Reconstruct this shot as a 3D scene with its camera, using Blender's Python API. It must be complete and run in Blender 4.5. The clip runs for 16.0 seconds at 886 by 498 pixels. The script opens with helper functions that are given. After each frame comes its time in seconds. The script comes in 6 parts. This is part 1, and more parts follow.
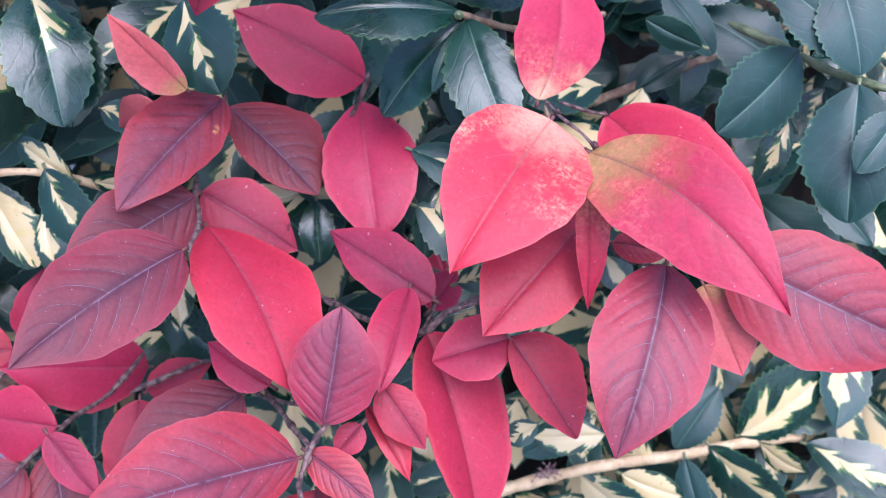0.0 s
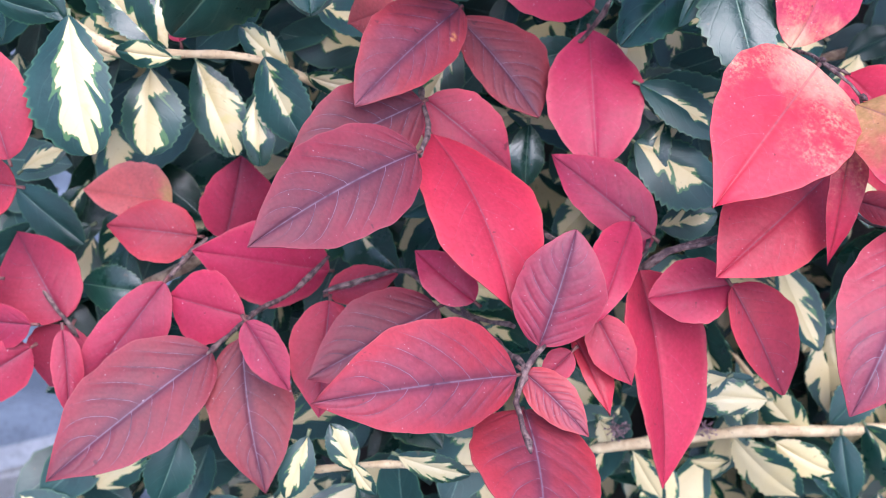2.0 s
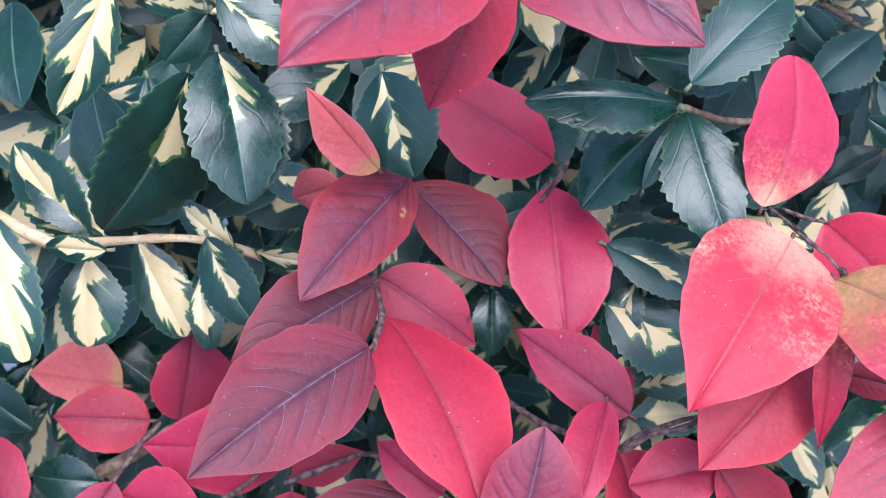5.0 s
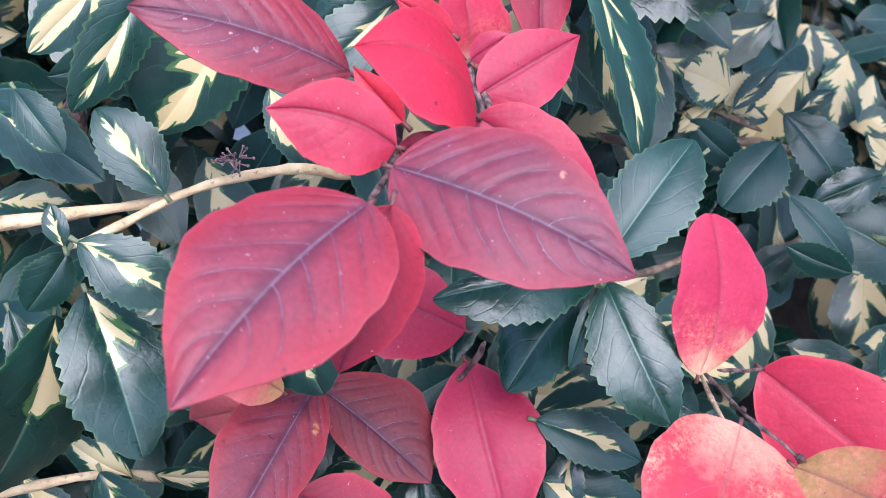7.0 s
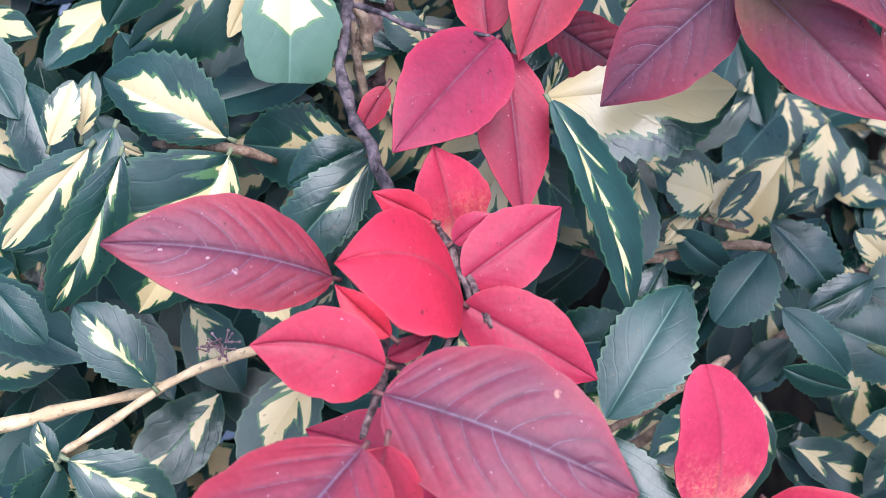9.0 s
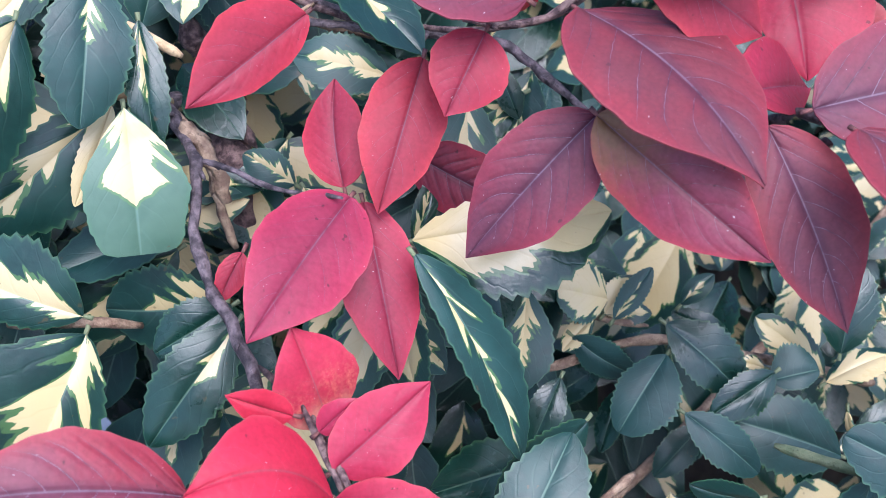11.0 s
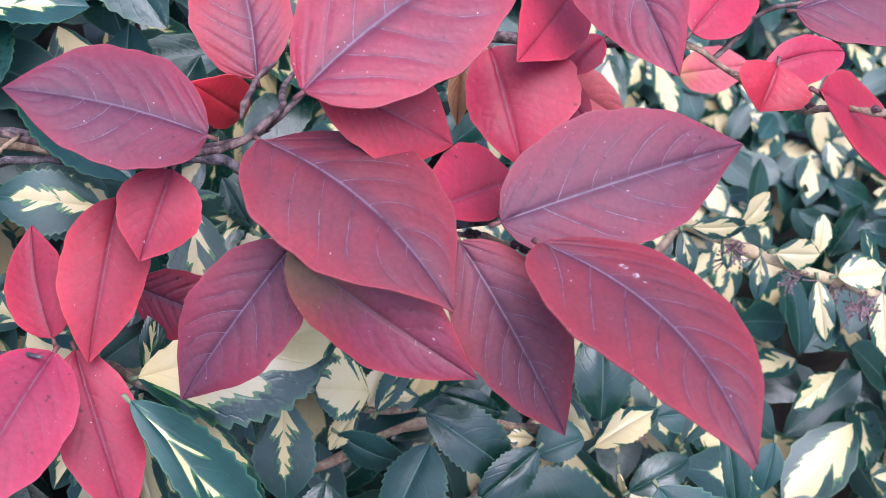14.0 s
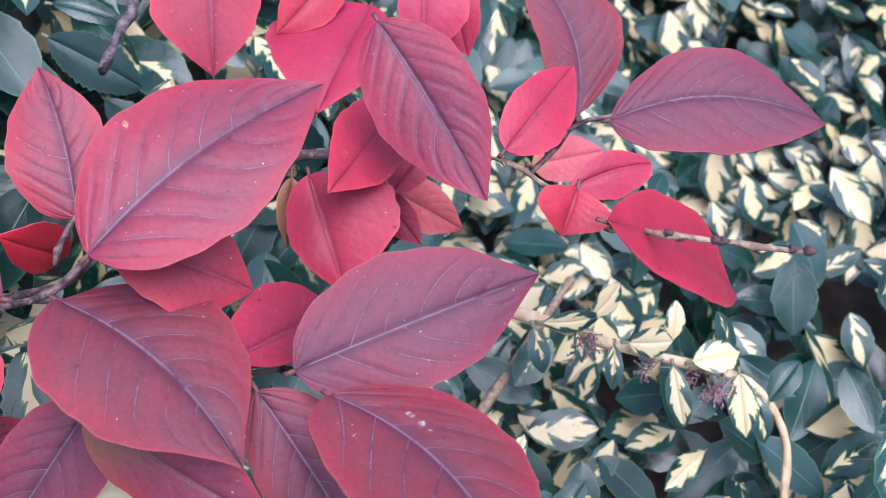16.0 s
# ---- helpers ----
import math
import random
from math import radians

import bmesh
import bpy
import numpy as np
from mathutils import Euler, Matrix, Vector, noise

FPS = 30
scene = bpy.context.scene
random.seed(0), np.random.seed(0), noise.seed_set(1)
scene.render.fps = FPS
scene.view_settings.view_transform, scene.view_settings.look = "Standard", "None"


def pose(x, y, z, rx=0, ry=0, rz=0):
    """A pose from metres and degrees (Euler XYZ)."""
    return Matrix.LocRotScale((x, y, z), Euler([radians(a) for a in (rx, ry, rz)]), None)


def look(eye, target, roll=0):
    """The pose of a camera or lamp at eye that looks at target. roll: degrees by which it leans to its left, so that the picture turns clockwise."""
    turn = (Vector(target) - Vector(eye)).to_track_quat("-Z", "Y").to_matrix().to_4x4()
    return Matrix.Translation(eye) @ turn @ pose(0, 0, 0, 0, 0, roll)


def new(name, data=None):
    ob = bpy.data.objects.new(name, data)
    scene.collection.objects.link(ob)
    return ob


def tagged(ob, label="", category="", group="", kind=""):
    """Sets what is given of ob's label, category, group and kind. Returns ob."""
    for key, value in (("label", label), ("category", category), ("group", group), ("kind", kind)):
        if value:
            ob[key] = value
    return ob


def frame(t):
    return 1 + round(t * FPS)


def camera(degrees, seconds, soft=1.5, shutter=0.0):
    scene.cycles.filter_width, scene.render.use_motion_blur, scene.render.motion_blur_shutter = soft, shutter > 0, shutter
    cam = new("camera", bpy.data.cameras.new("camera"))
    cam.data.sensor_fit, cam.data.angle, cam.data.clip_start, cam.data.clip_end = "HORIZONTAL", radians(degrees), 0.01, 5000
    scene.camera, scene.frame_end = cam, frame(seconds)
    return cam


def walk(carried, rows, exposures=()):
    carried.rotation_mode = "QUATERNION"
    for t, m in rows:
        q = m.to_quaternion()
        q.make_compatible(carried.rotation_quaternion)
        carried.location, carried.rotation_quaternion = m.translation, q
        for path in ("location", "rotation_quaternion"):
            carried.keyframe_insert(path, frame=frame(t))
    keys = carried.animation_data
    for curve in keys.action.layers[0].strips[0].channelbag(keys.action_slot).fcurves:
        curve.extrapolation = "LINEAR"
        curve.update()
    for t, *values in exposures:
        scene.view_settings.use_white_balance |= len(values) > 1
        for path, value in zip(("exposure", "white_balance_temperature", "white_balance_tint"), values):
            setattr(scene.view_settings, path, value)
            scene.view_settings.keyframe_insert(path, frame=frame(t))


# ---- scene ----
# ---------------------------------------------------------------- camera
cam = camera(39.32, 16.0, soft=0.8)
cam.data.dof.use_dof = True
cam.data.dof.focus_distance = 0.27
cam.data.dof.aperture_fstop = 34.0
PATH = [
    (0, -0.00157, 0.00892, 1.25384, 58.624, -0.329, -0.364),
    (0.5, -0.01488, 0.00657, 1.24865, 58.264, -2.451, 1.570),
    (1, -0.02911, 0.00716, 1.24575, 57.610, -4.138, 2.941),
    (1.5, -0.04156, 0.00715, 1.24340, 56.797, -4.950, 3.875),
    (2, -0.05095, 0.00545, 1.24001, 56.652, -5.942, 4.689),
    (2.5, -0.05630, 0.00796, 1.24293, 56.470, -6.613, 5.124),
    (3, -0.06369, 0.01388, 1.24863, 56.588, -6.615, 5.005),
    (3.2, -0.06703, 0.01584, 1.25049, 56.791, -6.572, 4.837),
    (5.3, -0.04319, 0.05686, 1.26381, 58.869, -1.619, 1.124),
    (5.5, -0.04509, 0.06741, 1.26777, 58.801, -0.560, -0.552),
    (6, -0.04742, 0.08057, 1.27735, 58.187, 0.471, -3.391),
    (6.5, -0.04776, 0.08558, 1.28323, 58.273, 0.871, -5.021),
    (7, -0.05041, 0.08994, 1.28770, 58.521, 0.940, -5.954),
    (7.5, -0.05102, 0.09412, 1.29194, 58.823, 1.027, -6.363),
    (8, -0.04985, 0.09778, 1.29961, 59.075, 1.280, -6.832),
    (8.2, -0.04967, 0.09970, 1.30318, 58.835, 1.725, -7.135),
    (10.3, -0.02957, 0.13801, 1.33869, 56.210, 7.380, -11.438),
    (10.5, -0.02621, 0.13887, 1.33753, 56.716, 7.495, -11.707),
    (11, -0.01934, 0.14274, 1.34466, 55.739, 7.842, -13.616),
    (11.5, -0.01014, 0.14391, 1.34796, 55.593, 8.317, -15.083),
    (12, -0.00346, 0.14550, 1.35141, 55.177, 8.457, -16.784),
    (12.5, 0.00329, 0.14658, 1.35315, 54.948, 8.582, -18.326),
    (13, 0.01050, 0.14719, 1.35425, 54.770, 9.115, -19.689),
    (13.5, 0.01778, 0.14773, 1.35616, 54.488, 9.589, -20.881),
    (14, 0.02250, 0.14885, 1.35821, 54.302, 10.060, -21.721),
    (14.5, 0.03043, 0.14970, 1.36205, 54.395, 10.589, -22.191),
    (15, 0.04046, 0.14752, 1.36359, 54.422, 11.120, -22.763),
    (15.5, 0.05356, 0.14560, 1.36782, 54.497, 11.540, -23.687),
    (16, 0.06337, 0.14501, 1.37226, 54.585, 12.052, -24.347),
]
walk(cam, [(t, pose(x, y, z, rx, ry, rz)) for t, x, y, z, rx, ry, rz in PATH], exposures=[(0.0, 1.78, 5400, 24), (1.5, 1.84, 5480, 20), (3.0, 1.90, 5600, 18), (5.5, 1.76, 5440, 17), (8.0, 1.76, 5520, 17), (10.5, 1.76, 5460, 17), (13.0, 1.80, 5480, 17), (16.0, 1.64, 5440, 20)])

# ---------------------------------------------------------------- daylight, open shade under a bright sky
world = bpy.data.worlds.new("sky")
scene.world = world
world.use_nodes = True
wn, wl = world.node_tree.nodes, world.node_tree.links
sky = wn.new("ShaderNodeTexSky")
sky.sky_type = "NISHITA"
sky.sun_disc = False
sky.sun_elevation, sky.sun_rotation = radians(57), radians(166)
sky.air_density, sky.dust_density, sky.ozone_density = 1.0, 2.5, 1.0
wl.new(sky.outputs[0], wn["Background"].inputs[0])
wn["Background"].inputs[1].default_value = 0.12
sun_data = bpy.data.lights.new("sun", "SUN")
sun_data.energy, sun_data.angle, sun_data.color = 1.35, radians(50), (1.0, 0.96, 0.90)
sun = new("sun", sun_data)
sun.matrix_world = look((0.40, -1.12, 3.4), (0.05, 0.33, 1.1))

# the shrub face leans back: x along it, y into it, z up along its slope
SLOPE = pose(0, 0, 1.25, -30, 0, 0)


# ---------------------------------------------------------------- materials
def material(name):
    m = bpy.data.materials.new(name)
    m.use_nodes = True
    return m, m.node_tree.nodes, m.node_tree.links, m.node_tree.nodes["Principled BSDF"]


class Nodes:
    """Small helper that chains nodes."""

    def __init__(self, m):
        self.n, self.l = m.node_tree.nodes, m.node_tree.links

    def put(self, socket, v):
        if isinstance(v, bpy.types.NodeSocket):
            self.l.new(v, socket)
        elif v is not None:
            socket.default_value = v

    def math(self, op, a, b=None, c=None, clamp=False):
        k = self.n.new("ShaderNodeMath")
        k.operation, k.use_clamp = op, clamp
        for s, v in zip(k.inputs, (a, b, c)):
            self.put(s, v)
        return k.outputs[0]

    def mix(self, f, a, b, blend="MIX"):
        k = self.n.new("ShaderNodeMix")
        k.data_type, k.blend_type = "RGBA", blend
        self.put(k.inputs[0], f)
        self.put(k.inputs[6], a if isinstance(a, bpy.types.NodeSocket) else (*a, 1))
        self.put(k.inputs[7], b if isinstance(b, bpy.types.NodeSocket) else (*b, 1))
        return k.outputs[2]

    def step(self, v, lo, hi):
        k = self.n.new("ShaderNodeMapRange")
        k.interpolation_type = "SMOOTHSTEP"
        self.put(k.inputs[0], v)
        self.put(k.inputs[1], lo)
        self.put(k.inputs[2], hi)
        return k.outputs[0]

    def noise(self, vec, scale, detail=3.0, w=None, rough=0.55):
        k = self.n.new("ShaderNodeTexNoise")
        k.noise_dimensions = "4D" if w is not None else "3D"
        if vec is not None:
            self.l.new(vec, k.inputs["Vector"])
        if w is not None:
            self.put(k.inputs["W"], w)
        k.inputs["Scale"].default_value, k.inputs["Detail"].default_value = scale, detail
        k.inputs["Roughness"].default_value = rough
        return k.outputs[0]

    def xyz(self, x, y, z=0.0):
        k = self.n.new("ShaderNodeCombineXYZ")
        for s, v in zip(k.inputs, (x, y, z)):
            self.put(s, v)
        return k.outputs[0]

    def leaf(self, island=False):
        """Leaf coordinates: along 0..1, across -1..1, its size, the side's distance, object-space vector and a seed per leaf."""
        uv = self.n.new("ShaderNodeUVMap").outputs[0]
        sep = self.n.new("ShaderNodeSeparateXYZ")
        self.l.new(uv, sep.inputs[0])
        along = sep.outputs[1]
        across = self.math("MULTIPLY_ADD", sep.outputs[0], 2.0, -1.0)
        side = self.math("ABSOLUTE", across)
        obj = self.n.new("ShaderNodeTexCoord").outputs["Object"]
        seed = self.n.new("ShaderNodeNewGeometry").outputs["Random Per Island"] if island else self.n.new("ShaderNodeObjectInfo").outputs["Random"]
        return along, across, side, obj, self.math("MULTIPLY", seed, 37.0), seed

    def veins(self, along, across, side, count, lean):
        """1 on the side veins, which leave the midrib and sweep towards the tip."""
        half = self.math("MULTIPLY", self.math("SIGN", across), 0.22)
        sweep = self.math("MULTIPLY", self.math("POWER", side, 1.35), lean)
        ph = self.math("ADD", self.math("MULTIPLY", self.math("SUBTRACT", along, sweep), count), half)
        tri = self.math("ABSOLUTE", self.math("SUBTRACT", self.math("FRACT", ph), 0.5))
        return tri


def leaf_output(N, bsdf, glow, amount):
    """A leaf lets some light through."""
    tr = N.n.new("ShaderNodeBsdfTranslucent")
    N.put(tr.inputs[0], glow)
    mx = N.n.new("ShaderNodeMixShader")
    mx.inputs[0].default_value = amount
    N.l.new(bsdf.outputs[0], mx.inputs[1])
    N.l.new(tr.outputs[0], mx.inputs[2])
    N.l.new(mx.outputs[0], N.n["Material Output"].inputs[0])


def red_leaf_material(name, blade, base, rim, vein, vein_amount, mottle=0.0, base_reach=0.0, dusk=(0.135, 0.037, 0.068), dusk_amount=0.3, gloss=0.50, spots=(), side_veins=0.6, spec=0.42):
    """blade: its red; dusk: the purple that clouds the middle; base: the colour by the stalk; spots: (along, across, size, colour)."""
    m, n, l, bsdf = material(name)
    N = Nodes(m)
    along, across, side, obj, seed, raw = N.leaf()
    cloud = N.noise(obj, 60.0, 3.0, seed, 0.5)
    blotch = N.noise(obj, 240.0, 3.0, N.math("ADD", seed, 9.0), 0.6)
    grain = N.noise(obj, 1100.0, 2.0, seed)
    # purple gathers along the middle and the tip, red keeps to the margin
    middle = N.math("SUBTRACT", N.math("MULTIPLY_ADD", along, 0.20, 0.70), N.math("MULTIPLY", N.math("POWER", side, 2.8), 0.78))
    middle = N.math("ADD", middle, N.math("MULTIPLY", N.math("SUBTRACT", cloud, 0.5), 1.5))
    middle = N.math("ADD", middle, N.math("MULTIPLY", N.math("SUBTRACT", blotch, 0.5), 0.7))
    col = N.mix(N.math("MULTIPLY", N.step(middle, 0.05, 1.05), dusk_amount), blade, dusk)
    if base_reach:
        edge = N.math("ADD", N.math("MULTIPLY", side, 0.08), N.math("MULTIPLY", N.math("SUBTRACT", cloud, 0.5), 0.55))
        edge = N.math("ADD", edge, N.math("MULTIPLY", N.math("SUBTRACT", blotch, 0.5), 0.45))
        yellow = N.math("SUBTRACT", 1.0, N.step(N.math("ADD", along, edge), base_reach * 0.10, base_reach * 1.30))
        col = N.mix(N.math("MULTIPLY", yellow, 0.9), col, base)
    if mottle:
        spot = N.math("MULTIPLY", N.step(N.noise(obj, 950.0, 4.0, seed, 0.7), 0.36, 0.72), N.step(blotch, 0.30, 0.66))
        where = N.step(N.math("ADD", N.math("SUBTRACT", 0.72, along), N.math("MULTIPLY", N.math("SUBTRACT", cloud, 0.5), 1.3)), 0.12, 0.62)
        col = N.mix(N.math("MULTIPLY", N.math("MULTIPLY", spot, where), mottle), col, (0.80, 0.34, 0.19))
    # margin tint, then a thin pale highlight painted along the edge
    col = N.mix(N.math("MULTIPLY", N.step(side, 0.84, 1.0), 0.25), col, rim)
    col = N.mix(N.math("MULTIPLY", N.step(side, 0.965, 1.0), 0.22), col, (0.40, 0.13, 0.12))
    # side veins leave the midrib in even steps, sweep towards the tip and fade before the margin
    drift = N.noise(obj, 34.0, 1.0, N.math("ADD", seed, 3.0))
    bent = N.math("MULTIPLY_ADD", N.math("SUBTRACT", drift, 0.5), 0.13, along)
    bent = N.math("MULTIPLY_ADD", N.math("SUBTRACT", blotch, 0.5), 0.022, bent)
    tri = N.veins(bent, across, side, 7.6, 0.32)
    tri2 = N.veins(N.math("MULTIPLY_ADD", N.math("SUBTRACT", blotch, 0.5), 0.10, bent), across, side, 14.0, 0.05)
    strong = N.math("MULTIPLY_ADD", N.step(N.noise(obj, 110.0, 2.0, N.math("ADD", seed, 21.0)), 0.32, 0.62), 0.65, 0.35)
    fade = N.math("MULTIPLY", N.math("SUBTRACT", 1.0, N.step(side, 0.55, 1.0)), strong)
    fade = N.math("MULTIPLY", fade, N.math("SUBTRACT", 1.0, N.step(along, 0.78, 0.96)))
    thin = N.math("MULTIPLY_ADD", side, -0.016, 0.036)
    fine = N.math("MULTIPLY", N.math("SUBTRACT", 1.0, N.step(tri, N.math("MULTIPLY", thin, 0.25), thin)), fade)
    halo = N.math("MULTIPLY", N.math("SUBTRACT", 1.0, N.step(tri, 0.0, 0.22)), N.math("MULTIPLY", fade, 0.30))
    cells = N.n.new("ShaderNodeTexVoronoi")
    cells.feature = "DISTANCE_TO_EDGE"
    cells.inputs["Scale"].default_value = 330.0
    l.new(obj, cells.inputs["Vector"])
    net = N.math("SUBTRACT", 1.0, N.step(cells.outputs["Distance"], 0.0, 0.10))
    branch = N.math("MULTIPLY", N.math("SUBTRACT", 1.0, N.step(tri2, 0.0, 0.06)), N.math("MULTIPLY", N.step(blotch, 0.45, 0.6), 0.20))
    branch = N.math("MAXIMUM", branch, N.math("MULTIPLY", N.math("MULTIPLY", net, strong), 0.10))
    rib_w = N.math("MULTIPLY_ADD", along, -0.022, 0.040)
    rib = N.math("SUBTRACT", 1.0, N.step(side, N.math("MULTIPLY", rib_w, 0.4), rib_w))
    ribhalo = N.math("MULTIPLY", N.math("SUBTRACT", 1.0, N.step(side, 0.015, 0.26)), 0.16 + 0.42 * side_veins)
    dark = N.math("MAXIMUM", N.math("MAXIMUM", N.math("MULTIPLY", fine, 1.2 * side_veins), N.math("MULTIPLY", halo, side_veins)), N.math("MAXIMUM", N.math("MAXIMUM", rib, ribhalo), N.math("MULTIPLY", branch, 1.2 * side_veins)))
    col = N.mix(N.math("MULTIPLY", dark, vein_amount), col, vein)
    # pale line on midrib and side veins: own tint plus painted crest highlight
    crest = N.math("MULTIPLY", N.math("SUBTRACT", 1.0, N.step(side, 0.006, 0.024)), N.math("MULTIPLY", N.step(blotch, 0.26, 0.50), 0.06 + 0.46 * side_veins))
    crest = N.math("MULTIPLY", crest, N.math("MULTIPLY_ADD", along, -0.60, 1.0))
    ridge = N.math("MULTIPLY", N.math("SUBTRACT", 1.0, N.step(tri, 0.003, 0.015)), N.math("MULTIPLY", N.math("MULTIPLY", fade, N.step(blotch, 0.36, 0.54)), 0.85 * side_veins))
    col = N.mix(N.math("MAXIMUM", crest, ridge), col, (0.31, 0.19, 0.24))
    # dust, pinprick holes, corky flecks
    speck = N.math("MULTIPLY", N.step(N.noise(obj, 1500.0, 2.0, seed), 0.715, 0.75), N.step(blotch, 0.42, 0.55))
    col = N.mix(N.math("MULTIPLY", speck, 0.6), col, (0.76, 0.68, 0.70))
    blot = N.math("MULTIPLY", N.step(N.noise(obj, 420.0, 2.0, N.math("ADD", seed, 5.0)), 0.70, 0.74), 0.7)
    col = N.mix(blot, col, (0.05, 0.012, 0.018))
    for a, b, size, tint in spots:
        da = N.math("MULTIPLY", N.math("SUBTRACT", along, a), 2.0)
        db = N.math("MULTIPLY", N.math("SUBTRACT", across, b), 0.55)
        d = N.math("SQRT", N.math("ADD", N.math("MULTIPLY", da, da), N.math("MULTIPLY", db, db)))
        d = N.math("ADD", d, N.math("MULTIPLY", N.math("SUBTRACT", N.noise(obj, 700.0, 2.0), 0.5), size * 2.4))
        chalk = N.math("MULTIPLY_ADD", N.step(grain, 0.40, 0.56), 0.5, 0.1)
        col = N.mix(N.math("MULTIPLY", N.math("SUBTRACT", 1.0, N.step(d, size * 0.5, size)), chalk), col, tint)
    hsv = N.n.new("ShaderNodeHueSaturation")
    N.put(hsv.inputs["Hue"], N.math("MULTIPLY_ADD", raw, 0.012, 0.494))
    N.put(hsv.inputs["Value"], N.math("MULTIPLY", N.math("MULTIPLY_ADD", raw, 0.20, 0.90), N.math("MULTIPLY_ADD", N.math("ADD", grain, blotch), 0.55, 0.45)))
    N.put(hsv.inputs["Color"], col)
    col = hsv.outputs[0]
    N.put(bsdf.inputs["Base Color"], col)
    N.put(bsdf.inputs["Roughness"], N.math("MULTIPLY_ADD", blotch, 0.25, gloss - 0.10))
    bsdf.inputs["Specular IOR Level"].default_value = spec
    # sunken veins, the blade swelling softly between them
    pillow = N.math("MULTIPLY", N.step(tri, 0.0, 0.34), N.math("MULTIPLY_ADD", fade, 0.85, 0.05))
    h = N.math("ADD", N.math("MULTIPLY", pillow, 0.02 + 0.40 * side_veins ** 2), N.math("MULTIPLY", N.step(side, 0.0, 0.10), 0.28))
    h = N.math("ADD", h, N.math("MULTIPLY", cloud, 1.1))
    h = N.math("ADD", h, N.math("MULTIPLY", blotch, 0.30))
    h = N.math("ADD", h, N.math("MULTIPLY", N.step(cells.outputs["Distance"], 0.0, 0.28), 0.06))
    h = N.math("ADD", h, N.math("MULTIPLY", grain, 0.05))
    bump = N.n.new("ShaderNodeBump")
    bump.inputs["Strength"].default_value, bump.inputs["Distance"].default_value = 0.55, 0.0009
    N.put(bump.inputs["Height"], h)
    l.new(bump.outputs[0], bsdf.inputs["Normal"])
    glow = N.mix(0.5, col, tuple(min(1.0, c * 1.2) for c in blade))
    leaf_output(N, bsdf, glow, 0.20)
    return m


VEIN = (0.036, 0.012, 0.032)
CRIMSON = dict(side_veins=1.0, dusk=(0.132, 0.039, 0.061), blade=(0.260, 0.024, 0.040), base=(0.300, 0.060, 0.030), rim=(0.330, 0.025, 0.041), vein=VEIN, vein_amount=0.9, dusk_amount=0.72)
PURPLE = dict(side_veins=1.0, dusk=(0.102, 0.035, 0.054), blade=(0.195, 0.022, 0.038), base=(0.200, 0.030, 0.030), rim=(0.260, 0.023, 0.041), vein=VEIN, vein_amount=0.9, dusk_amount=0.75, gloss=0.58)
REDDER = dict(CRIMSON, blade=(0.300, 0.023, 0.040), dusk_amount=0.58)
WINE = dict(PURPLE, dusk=(0.112, 0.030, 0.039), blade=(0.205, 0.021, 0.032))
